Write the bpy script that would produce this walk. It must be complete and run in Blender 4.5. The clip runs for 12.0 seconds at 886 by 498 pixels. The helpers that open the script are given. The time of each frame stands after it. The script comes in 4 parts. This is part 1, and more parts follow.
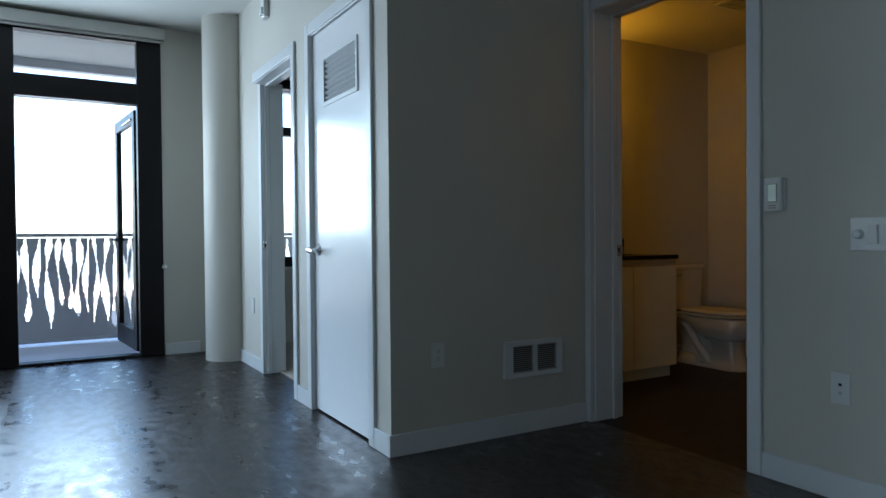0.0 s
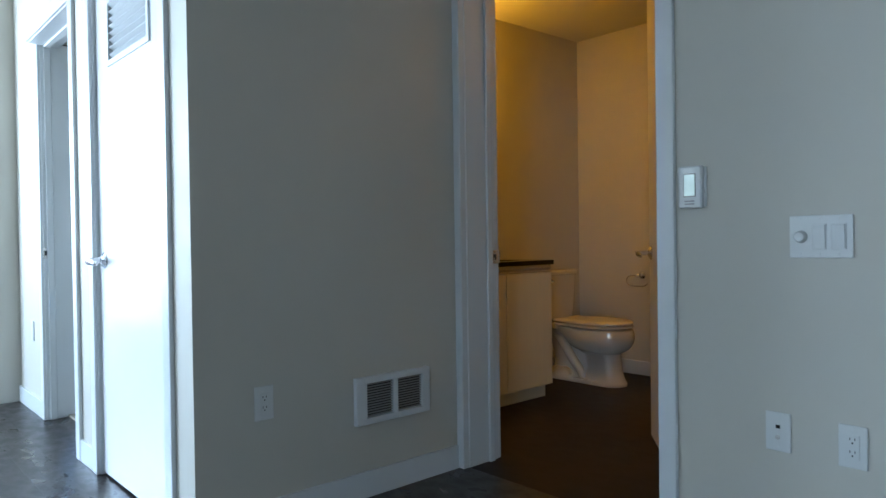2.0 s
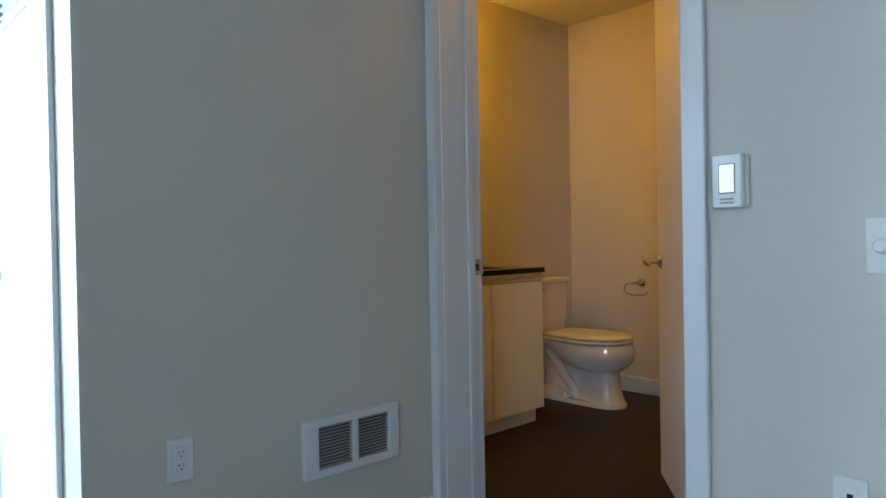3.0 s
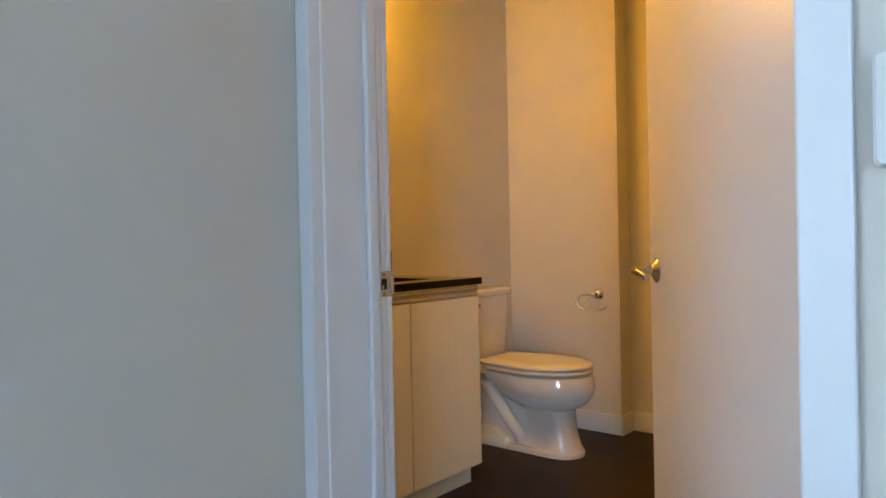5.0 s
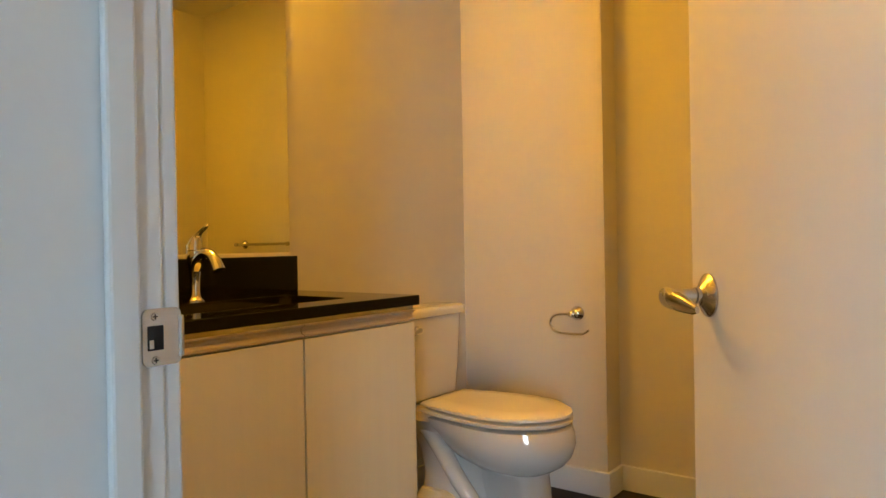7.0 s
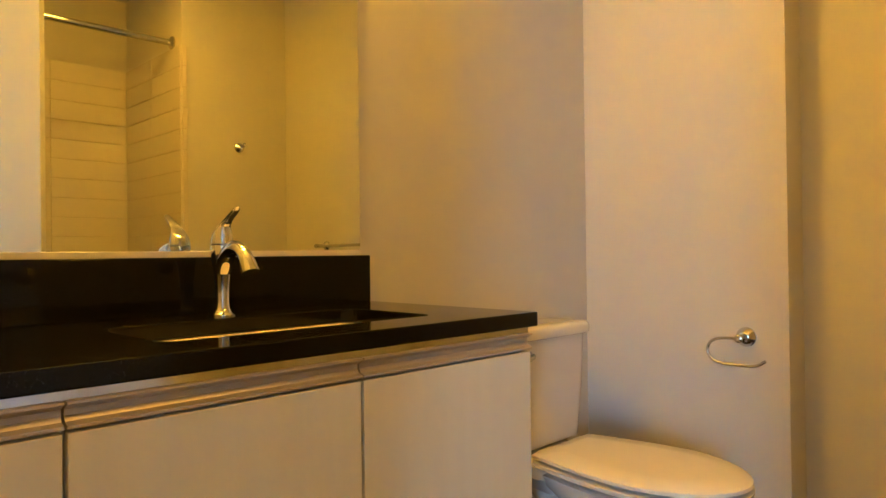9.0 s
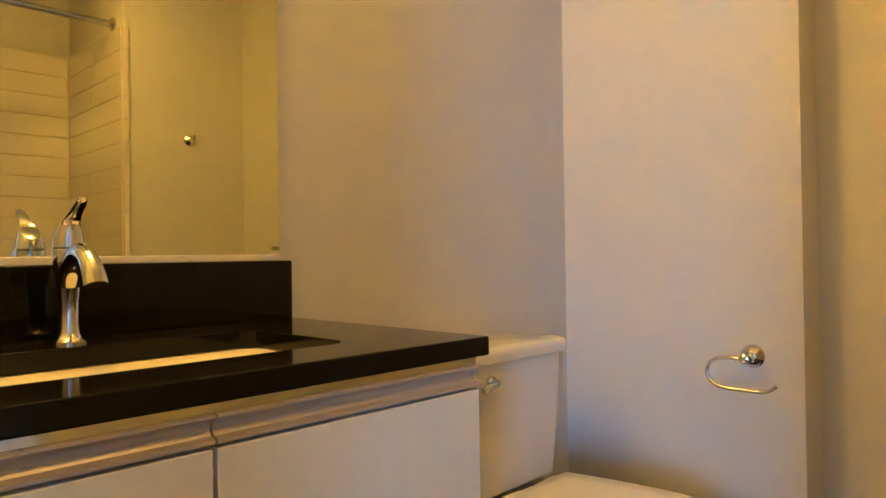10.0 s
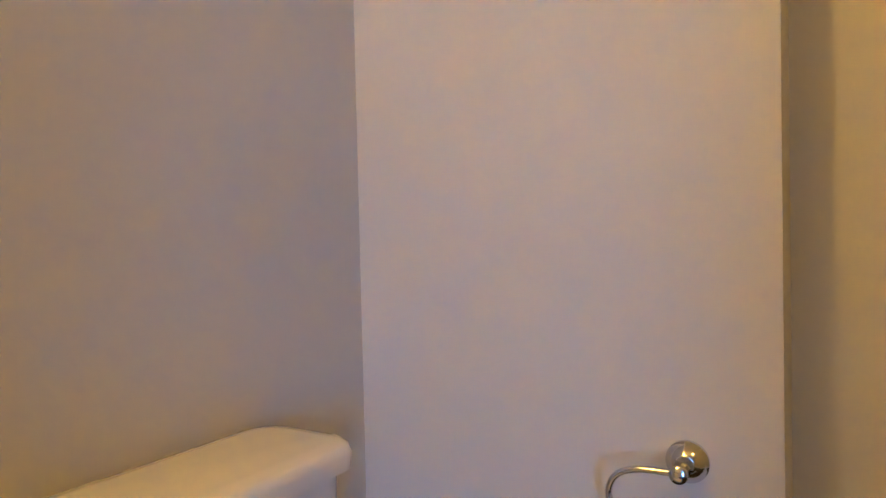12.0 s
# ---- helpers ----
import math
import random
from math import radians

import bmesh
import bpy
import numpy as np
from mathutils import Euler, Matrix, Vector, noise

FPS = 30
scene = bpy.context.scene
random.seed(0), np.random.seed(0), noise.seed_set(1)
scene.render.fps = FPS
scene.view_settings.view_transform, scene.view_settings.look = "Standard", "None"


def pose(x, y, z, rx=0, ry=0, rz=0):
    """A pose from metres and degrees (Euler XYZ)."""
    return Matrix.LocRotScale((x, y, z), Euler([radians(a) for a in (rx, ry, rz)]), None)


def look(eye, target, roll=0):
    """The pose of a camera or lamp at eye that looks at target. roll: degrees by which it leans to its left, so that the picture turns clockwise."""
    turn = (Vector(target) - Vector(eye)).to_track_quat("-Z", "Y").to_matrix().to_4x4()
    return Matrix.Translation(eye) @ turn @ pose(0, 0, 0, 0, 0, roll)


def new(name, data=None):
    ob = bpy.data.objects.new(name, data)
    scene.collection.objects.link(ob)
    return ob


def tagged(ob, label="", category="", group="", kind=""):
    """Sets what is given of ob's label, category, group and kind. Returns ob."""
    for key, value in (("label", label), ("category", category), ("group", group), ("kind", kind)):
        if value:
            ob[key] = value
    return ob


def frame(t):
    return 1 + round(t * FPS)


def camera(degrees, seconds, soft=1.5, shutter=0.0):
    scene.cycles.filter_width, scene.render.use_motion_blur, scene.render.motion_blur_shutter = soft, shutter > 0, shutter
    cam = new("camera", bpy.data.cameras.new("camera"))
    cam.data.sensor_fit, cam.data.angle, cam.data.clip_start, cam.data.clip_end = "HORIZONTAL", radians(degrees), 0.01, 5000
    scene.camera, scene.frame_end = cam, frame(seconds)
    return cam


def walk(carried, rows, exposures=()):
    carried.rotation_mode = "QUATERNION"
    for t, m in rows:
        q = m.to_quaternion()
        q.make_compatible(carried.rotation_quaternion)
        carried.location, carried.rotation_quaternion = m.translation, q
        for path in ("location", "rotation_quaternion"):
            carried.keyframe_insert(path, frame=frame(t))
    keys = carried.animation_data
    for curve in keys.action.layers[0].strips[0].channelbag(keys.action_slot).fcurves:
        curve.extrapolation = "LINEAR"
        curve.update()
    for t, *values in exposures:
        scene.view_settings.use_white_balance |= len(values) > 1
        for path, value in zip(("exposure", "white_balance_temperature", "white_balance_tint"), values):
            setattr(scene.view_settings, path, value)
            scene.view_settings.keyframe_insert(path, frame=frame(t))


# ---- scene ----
cam = camera(66.1, 12.0)
PATH = [
    (0, (0.392, 0.436, 0.958), (1.404, 2.161, 0.929), -0.5),
    (0.5, (0.518, 0.563, 0.971), (1.592, 2.25, 0.945), -0.6),
    (1, (0.642, 0.678, 0.967), (1.767, 2.331, 0.939), -0.7),
    (1.5, (0.746, 0.868, 0.978), (2.009, 2.419, 0.953), -0.8),
    (2, (0.851, 1.03, 0.967), (2.198, 2.508, 0.941), -0.8),
    (2.5, (1.038, 1.203, 0.99), (2.406, 2.662, 0.965), -0.9),
    (3, (1.219, 1.361, 0.989), (2.597, 2.810, 0.965), -1.0),
    (3.2, (1.281, 1.423, 0.996), (2.68, 2.853, 0.966), -1.2),
    (5, (1.938, 1.99, 0.98), (3.468, 3.277, 0.962), -1.2),
    (5.5, (2.121, 2.092, 0.952), (3.7, 3.32, 0.933), -1.0),
    (6, (2.33, 2.198, 0.969), (3.918, 3.413, 0.952), -1.0),
    (6.5, (2.512, 2.325, 0.984), (4.103, 3.537, 0.969), -1.0),
    (7, (2.655, 2.44, 0.978), (4.255, 3.64, 0.966), -1.0),
    (7.5, (2.809, 2.522, 0.977), (4.366, 3.778, 0.97), -1.0),
    (7.7, (2.858, 2.552, 0.976), (4.349, 3.885, 0.976), -0.4),
    (9.3, (3.175, 2.901, 0.951), (4.588, 4.316, 0.964), -0.7),
    (9.5, (3.239, 2.927, 0.955), (4.656, 4.338, 0.969), -0.7),
    (10, (3.395, 3.001, 0.958), (4.826, 4.398, 0.975), -0.8),
    (10.5, (3.58, 3.106, 0.967), (5.03, 4.484, 0.981), -0.9),
    (11, (3.734, 3.226, 0.964), (5.308, 4.461, 0.971), -1.0),
    (11.5, (3.951, 3.348, 0.985), (5.61, 4.464, 0.963), -0.9),
    (12, (4.17, 3.434, 1.013), (5.886, 4.461, 0.961), -1.3),
]
EXPOSURES = [(0.0, 2.55, 5800, 6), (0.5, 2.85, 5800, 6), (1.0, 3.25, 5800, 6), (1.5, 3.55, 5750, 6), (2.0, 3.95, 5700, 7), (2.5, 4.25, 5700, 7), (3.2, 4.75, 5650, 8), (5.0, 5.4, 5600, 12), (6.0, 5.5, 5700, 11), (7.0, 5.6, 5950, 6), (7.5, 5.7, 6050, 3), (9.5, 5.75, 4500, 9), (10.0, 5.75, 4200, 11), (10.5, 5.75, 4000, 13), (11.0, 5.65, 3900, 15), (11.5, 5.5, 3900, 17), (12.0, 5.45, 3900, 18)]
walk(cam, [(t, look(eye, target, roll)) for t, eye, target, roll in PATH], EXPOSURES)

# ---- world and light ----
SUN_EL, SUN_AZ = radians(48), radians(150)
world = bpy.data.worlds.new("sky")
scene.world = world
world.use_nodes = True
wn = world.node_tree
sky = wn.nodes.new("ShaderNodeTexSky")
sky.sky_type, sky.sun_disc = "NISHITA", False
sky.sun_elevation, sky.sun_rotation = SUN_EL, SUN_AZ
sky.air_density, sky.dust_density, sky.ozone_density = 1.0, 1.0, 1.6
wn.links.new(sky.outputs[0], wn.nodes["Background"].inputs[0])
wn.nodes["Background"].inputs[1].default_value = 0.15
sun = new("sun", bpy.data.lights.new("sun", "SUN"))
sun.data.energy, sun.data.angle, sun.data.color = 3.5, radians(0.5), (1.0, 0.95, 0.88)
# towards the sun: clockwise from +y, as the sky names it
to_sun = Vector((math.sin(SUN_AZ) * math.cos(SUN_EL), math.cos(SUN_AZ) * math.cos(SUN_EL), math.sin(SUN_EL)))
sun.matrix_world = look(to_sun * 20, (0, 0, 0))


def window_light(name, m, width, height, power):
    """The sky's light in a window's opening."""
    o = new(name, bpy.data.lights.new(name, "AREA"))
    o.data.shape, o.data.size, o.data.size_y, o.data.energy = "RECTANGLE", width, height, power
    o.data.color = (0.74, 0.88, 1.0)
    o.matrix_world = m
    return o


window_light("window_light_front", look((-0.76, 6.54, 1.75), (-0.76, 0, 1.75)), 1.5, 1.6, 15.0)
window_light("window_light_door", look((0.56, 6.70, 1.56), (0.56, 0, 1.56)), 0.66, 0.95, 4.8)
# added lamps in two unseen side openings, brightening the inner walls and bathroom
window_light("window_light_side", look((-3.37, 4.8, 1.35), (3, 4.8, 1.35)), 1.1, 2.4, 1.0)
window_light("window_light_back", look((-3.37, -1.55, 1.35), (3, -1.55, 1.35)), 1.2, 2.4, 2.7)

BULBS, BULB_Y, BULB_Z = (3.60, 3.72, 3.84), 4.09, 2.06      # bulbs over the mirror
DOME = (4.12, 2.52)      # flush light on the bathroom ceiling
for bulb_x in BULBS:
    o = new("bulb_light", bpy.data.lights.new("bulb_light", "POINT"))
    o.data.energy, o.data.color, o.data.shadow_soft_size = 0.40, (1.0, 0.43, 0.018), 0.047
    o.location = (bulb_x, BULB_Y, BULB_Z)
o = new("dome_light", bpy.data.lights.new("dome_light", "AREA"))
o.data.shape, o.data.size, o.data.energy, o.data.color = "DISK", 0.28, 0.34, (1.0, 0.43, 0.018)
o.matrix_world = look((DOME[0], DOME[1], 2.40), (DOME[0], DOME[1], 0))


# ---- materials ----
def principled(name, color, rough=0.5, metal=0.0, spec=0.5):
    m = bpy.data.materials.new(name)
    m.use_nodes = True
    b = m.node_tree.nodes["Principled BSDF"]
    b.inputs["Base Color"].default_value = (*color, 1)
    b.inputs["Roughness"].default_value = rough
    b.inputs["Metallic"].default_value = metal
    b.inputs["Specular IOR Level"].default_value = spec
    return m, m.node_tree, b


def noise_node(nt, scale, detail=4, stretch=(1, 1, 1), rough=0.55):
    tc = nt.nodes.new("ShaderNodeTexCoord")
    mp = nt.nodes.new("ShaderNodeMapping")
    mp.inputs["Scale"].default_value = stretch
    n = nt.nodes.new("ShaderNodeTexNoise")
    n.inputs["Scale"].default_value, n.inputs["Detail"].default_value = scale, detail
    n.inputs["Roughness"].default_value = rough
    nt.links.new(tc.outputs["Object"], mp.inputs[0])
    nt.links.new(mp.outputs[0], n.inputs["Vector"])
    return n.outputs["Fac"]


def spread(nt, fac, lo, hi, a=0.3, b=0.7):
    r = nt.nodes.new("ShaderNodeMapRange")
    r.inputs["From Min"].default_value, r.inputs["From Max"].default_value = a, b
    r.inputs["To Min"].default_value, r.inputs["To Max"].default_value = lo, hi
    nt.links.new(fac, r.inputs["Value"])
    return r.outputs["Result"]


def blend(nt, fac, c1, c2):
    m = nt.nodes.new("ShaderNodeMix")
    m.data_type = "RGBA"
    nt.links.new(fac, m.inputs["Factor"])
    for i, c in ((6, c1), (7, c2)):
        if isinstance(c, tuple):
            m.inputs[i].default_value = (*c, 1)
        else:
            nt.links.new(c, m.inputs[i])
    return m.outputs[2]


def relief(nt, b, height, strength=0.2, distance=0.002):
    bp = nt.nodes.new("ShaderNodeBump")
    bp.inputs["Strength"].default_value, bp.inputs["Distance"].default_value = strength, distance
    nt.links.new(height, bp.inputs["Height"])
    nt.links.new(bp.outputs[0], b.inputs["Normal"])


def painted(name, color, rough=0.55, grain=260, bump=0.12, vary=0.94, spec=0.35):
    """Rolled or sprayed paint: faint orange peel, faint clouding."""
    m, nt, b = principled(name, color, rough, 0, spec)
    cloud = noise_node(nt, 1.7, 5)
    dark = tuple(c * vary for c in color)
    nt.links.new(blend(nt, spread(nt, cloud, 0, 1), color, dark), b.inputs["Base Color"])
    nt.links.new(spread(nt, noise_node(nt, 3.1, 4), rough - 0.05, rough + 0.06), b.inputs["Roughness"])
    relief(nt, b, noise_node(nt, grain, 3), bump, 0.001)
    return m


WALL = painted("wall_paint", (0.52, 0.50, 0.445), 0.6)
CEIL = painted("ceiling_paint", (0.60, 0.59, 0.55), 0.75)
WHITE = painted("white_trim_paint", (0.60, 0.62, 0.63), 0.36, 180, 0.06, 0.96, 0.5)
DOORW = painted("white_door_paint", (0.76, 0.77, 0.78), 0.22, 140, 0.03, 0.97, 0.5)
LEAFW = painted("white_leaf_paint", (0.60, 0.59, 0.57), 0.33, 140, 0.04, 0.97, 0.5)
PLATE = painted("white_plastic", (0.60, 0.61, 0.60), 0.3, 400, 0.02, 0.97, 0.5)
CERAMIC, _nt, _b = principled("white_ceramic", (0.59, 0.57, 0.53), 0.08, 0, 0.55)
_b.inputs["Coat Weight"].default_value, _b.inputs["Coat Roughness"].default_value = 0.4, 0.04
relief(_nt, _b, noise_node(_nt, 9, 2), 0.03, 0.002)
SEAT = painted("white_seat_plastic", (0.63, 0.60, 0.53), 0.2, 60, 0.01, 0.97, 0.5)
CHROME, _nt, _b = principled("chrome", (0.62, 0.62, 0.64), 0.09, 1.0)
_nt.links.new(spread(_nt, noise_node(_nt, 35, 3), 0.06, 0.16), _b.inputs["Roughness"])
FAUCETM, _nt, _b = principled("polished_chrome", (0.60, 0.60, 0.61), 0.05, 1.0)
_nt.links.new(spread(_nt, noise_node(_nt, 35, 3), 0.03, 0.10), _b.inputs["Roughness"])
NICKEL, _nt, _b = principled("satin_nickel", (0.50, 0.48, 0.46), 0.3, 1.0)
_nt.links.new(spread(_nt, noise_node(_nt, 12, 3), 0.22, 0.30), _b.inputs["Roughness"])
HINGEM, _nt, _b = principled("dark_nickel_hinge", (0.16, 0.155, 0.15), 0.4, 1.0)
BLACKF = painted("dark_bronze_frame", (0.009, 0.007, 0.007), 0.42, 300, 0.05, 0.7, 0.25)
SLAT = painted("dark_grille_metal", (0.30, 0.29, 0.28), 0.45, 200, 0.05)
DARKGAP = painted("dark_recess", (0.012, 0.011, 0.010), 0.8, 200, 0.05)
MIRROR, _nt, _b = principled("mirror_silver", (0.83, 0.86, 0.76), 0.012, 1.0)
GROUT = painted("grout", (0.56, 0.52, 0.43), 0.8, 300, 0.2)


def world_noise(nt, scale, detail=4, stretch=(1, 1, 1), rough=0.55):
    g = nt.nodes.new("ShaderNodeNewGeometry")
    mp = nt.nodes.new("ShaderNodeMapping")
    mp.inputs["Scale"].default_value = stretch
    n = nt.nodes.new("ShaderNodeTexNoise")
    n.inputs["Scale"].default_value, n.inputs["Detail"].default_value = scale, detail
    n.inputs["Roughness"].default_value = rough
    nt.links.new(g.outputs["Position"], mp.inputs[0])
    nt.links.new(mp.outputs[0], n.inputs["Vector"])
    return n.outputs["Fac"]


def arith(nt, op, a, b):
    m = nt.nodes.new("ShaderNodeMath")
    m.operation = op
    for i, v in ((0, a), (1, b)):
        if isinstance(v, (int, float)):
            m.inputs[i].default_value = v
        else:
            nt.links.new(v, m.inputs[i])
    return m.outputs[0]


def make_floor(name, tone, rough0, rough1, gloss, bump, coat=0.0, chatter=0.028):
    """Dark hand-scraped wood, each board stained and polished a little differently."""
    m, nt, b = principled(name, tone, 0.3, 0, gloss)
    b.inputs["Coat Weight"].default_value, b.inputs["Coat Roughness"].default_value = coat, 0.29
    mul = lambda k: tuple(c * k for c in tone)
    info, geo = nt.nodes.new("ShaderNodeObjectInfo"), nt.nodes.new("ShaderNodeNewGeometry")
    one = arith(nt, "FRACT", arith(nt, "ADD", info.outputs["Random"], geo.outputs["Random Per Island"]), 0.0)
    two = arith(nt, "FRACT", arith(nt, "MULTIPLY", one, 7.31), 0.0)
    grain = world_noise(nt, 14, 6, (6, 1, 1), 0.6)
    patch = world_noise(nt, 3.0, 3, (3.2, 0.8, 1), 0.5)
    scrape = world_noise(nt, 11, 3, (1.5, 0.9, 1), 0.55)
    c0 = blend(nt, one, mul(0.82), mul(1.15))
    c1 = blend(nt, spread(nt, grain, 0, 0.6), c0, mul(1.3))
    nt.links.new(blend(nt, spread(nt, patch, 0, 0.5, 0.45, 0.75), c1, mul(0.8)), b.inputs["Base Color"])
    rough = arith(nt, "ADD", spread(nt, two, rough0, rough1, 0, 1), spread(nt, scrape, -chatter, chatter * 1.2, 0.36, 0.64))
    nt.links.new(rough, b.inputs["Roughness"])
    if coat:
        nt.links.new(arith(nt, "ADD", rough, -0.02), b.inputs["Coat Roughness"])
    waves = arith(nt, "ADD", spread(nt, world_noise(nt, 5, 2, (2.4, 1.1, 1)), 0, 0.8), spread(nt, grain, 0, 0.12))
    relief(nt, b, waves, bump, 0.004)
    return m


FLOOR = make_floor("dark_wood_floor", (0.015, 0.0115, 0.0108), 0.28, 0.40, 0.36, 0.03, 0.34, 0.075)
BATHFLOOR = make_floor("dark_bathroom_floor", (0.014, 0.0075, 0.0055), 0.42, 0.52, 0.16, 0.06, 0.0, 0.015)


def make_stone():
    m, nt, b = principled("black_granite", (0.010, 0.009, 0.009), 0.07, 0, 0.18)
    v = nt.nodes.new("ShaderNodeTexVoronoi")
    v.inputs["Scale"].default_value = 260
    tc = nt.nodes.new("ShaderNodeTexCoord")
    nt.links.new(tc.outputs["Object"], v.inputs["Vector"])
    nt.links.new(blend(nt, spread(nt, v.outputs["Distance"], 1, 0, 0.05, 0.16), (0.005, 0.0045, 0.0045), (0.022, 0.020, 0.019)), b.inputs["Base Color"])
    nt.links.new(spread(nt, noise_node(nt, 6, 4), 0.05, 0.13), b.inputs["Roughness"])
    return m


STONE = make_stone()


def make_laminate():
    m, nt, b = principled("ivory_laminate", (0.66, 0.63, 0.55), 0.35, 0, 0.45)
    g = noise_node(nt, 30, 5, (1, 1, 0.06))
    nt.links.new(blend(nt, spread(nt, g, 0, 1), (0.70, 0.65, 0.48), (0.67, 0.62, 0.455)), b.inputs["Base Color"])
    relief(nt, b, g, 0.05, 0.0006)
    return m


LAMINATE = make_laminate()


def make_rail():
    m, nt, b = principled("champagne_aluminium", (0.55, 0.46, 0.35), 0.4, 0.3, 0.4)
    g = noise_node(nt, 120, 2, (0.02, 1, 4))
    nt.links.new(blend(nt, spread(nt, g, 0, 1), (0.47, 0.40, 0.30), (0.44, 0.375, 0.28)), b.inputs["Base Color"])
    nt.links.new(spread(nt, g, 0.36, 0.46), b.inputs["Roughness"])
    return m


RAIL = make_rail()


def make_glass(name, tint=(0.95, 0.98, 0.98)):
    m, nt, b = principled(name, tint, 0.0)
    b.inputs["Transmission Weight"].default_value = 1.0
    b.inputs["IOR"].default_value = 1.45
    return m


GLASS = make_glass("window_glass")
LCD, _nt, _b = principled("grey_green_display", (0.70, 0.78, 0.74), 0.12, 0, 0.5)
DISPLAY, _nt, _b = principled("backlit_display", (0.62, 0.72, 0.67), 0.15, 0, 0.5)
_b.inputs["Emission Color"].default_value = (0.75, 1.0, 0.88, 1)
_b.inputs["Emission Strength"].default_value = 0.012
_nt.links.new(blend(_nt, spread(_nt, noise_node(_nt, 22, 2), 0, 1), (0.70, 0.78, 0.74), (0.60, 0.68, 0.64)), _b.inputs["Base Color"])


FROSTED = painted("frosted_lamp_glass", (0.82, 0.80, 0.74), 0.3, 60, 0.02, 0.97, 0.5)
CARPET = painted("beige_carpet", (0.42, 0.38, 0.32), 0.95, 420, 0.9, 0.8, 0.1)
CONCRETE = painted("grey_balcony_concrete", (0.52, 0.51, 0.53), 0.85, 90, 0.5, 0.82, 0.2)
STEEL = painted("grey_painted_steel", (0.44, 0.44, 0.47), 0.5, 120, 0.08, 0.85)
SOFFIT = painted("balcony_soffit_paint", (0.36, 0.36, 0.34), 0.8, 90, 0.2, 0.9)
SHADE = painted("grey_shade_fabric", (0.50, 0.50, 0.47), 0.85, 700, 0.5, 0.92, 0.15)
TILE = painted("cream_glazed_tile", (0.56, 0.52, 0.42), 0.16, 25, 0.03, 0.96, 0.5)


# ---- mesh helpers ----
def finish(name, bm, mat, parent=None, label="", smooth=False, kind="", category="", group=""):
    bmesh.ops.recalc_face_normals(bm, faces=bm.faces)
    me = bpy.data.meshes.new(name)
    bm.to_mesh(me)
    bm.free()
    me.materials.append(mat)
    if smooth:
        for p in me.polygons:
            p.use_smooth = True
        me.set_sharp_from_angle(angle=radians(38))
    ob = new(name, me)
    if parent:
        ob.parent = parent
    return tagged(ob, label, category, group, kind)


def part(name, bm, mat, parent, label="", smooth=False):
    return finish(name, bm, mat, parent, label, smooth)


def thing(name, label, category, group="", kind="", at=(0, 0, 0)):
    ob = new(name)
    ob.location = at
    ob.empty_display_size = 0.05
    return tagged(ob, label, category, group, kind)


def box(x0, x1, y0, y1, z0, z1, bevel=0.0, bm=None, seg=2):
    """Adds a box, its edges rounded by bevel, to bm or to a new bmesh."""
    t = bmesh.new()
    bmesh.ops.create_cube(t, size=1)
    for v in t.verts:
        v.co = Vector(((x0 + x1) / 2 + v.co.x * (x1 - x0), (y0 + y1) / 2 + v.co.y * (y1 - y0), (z0 + z1) / 2 + v.co.z * (z1 - z0)))
    if bevel:
        bmesh.ops.bevel(t, geom=list(t.edges), offset=bevel, segments=seg, affect="EDGES", profile=0.5)
    if bm is None:
        return t
    return join(bm, t)


def join(bm, t):
    me = bpy.data.meshes.new("joined")
    t.to_mesh(me)
    t.free()
    bm.from_mesh(me)
    bpy.data.meshes.remove(me)
    return bm


def loft(rings, bm=None, cap=True, lid=True):
    bm = bm or bmesh.new()
    rows = [[bm.verts.new(p) for p in ring] for ring in rings]
    n = len(rows[0])
    for a, b in zip(rows, rows[1:]):
        for i in range(n):
            bm.faces.new((a[i], a[(i + 1) % n], b[(i + 1) % n], b[i]))
    if cap and lid:
        bm.faces.new(rows[0][::-1])
    if cap:
        bm.faces.new(rows[-1])
    return bm


def frame_of(d):
    d = Vector(d).normalized()
    u = d.orthogonal().normalized()
    return u, d.cross(u)


def rod(p0, p1, r0, r1=None, seg=20, bm=None):
    p0, p1 = Vector(p0), Vector(p1)
    u, w = frame_of(p1 - p0)
    r1 = r0 if r1 is None else r1
    ring = lambda p, r: [p + r * (math.cos(a) * u + math.sin(a) * w) for a in [2 * math.pi * i / seg for i in range(seg)]]
    return loft([ring(p0, r0), ring(p1, r1)], bm)


def turned(origin, axis, profile, seg=28, bm=None):
    """A turned shape: (along, radius) pairs along axis from origin."""
    o, d = Vector(origin), Vector(axis).normalized()
    u, w = frame_of(d)
    rings = [[o + d * s + max(r, 1e-4) * (math.cos(2 * math.pi * i / seg) * u + math.sin(2 * math.pi * i / seg) * w) for i in range(seg)] for s, r in profile]
    return loft(rings, bm)


def tube(points, radius, seg=12, bm=None):
    """A round bar bent along points; radius a number or one for each point."""
    pts = [Vector(p) for p in points]
    rad = radius if isinstance(radius, (list, tuple)) else [radius] * len(pts)
    u, rings = None, []
    for i, p in enumerate(pts):
        d = (pts[min(i + 1, len(pts) - 1)] - pts[max(i - 1, 0)]).normalized()
        u = frame_of(d)[0] if u is None else (u - d * u.dot(d)).normalized()
        w = d.cross(u)
        rings.append([p + rad[i] * (math.cos(2 * math.pi * k / seg) * u + math.sin(2 * math.pi * k / seg) * w) for k in range(seg)])
    return loft(rings, bm)


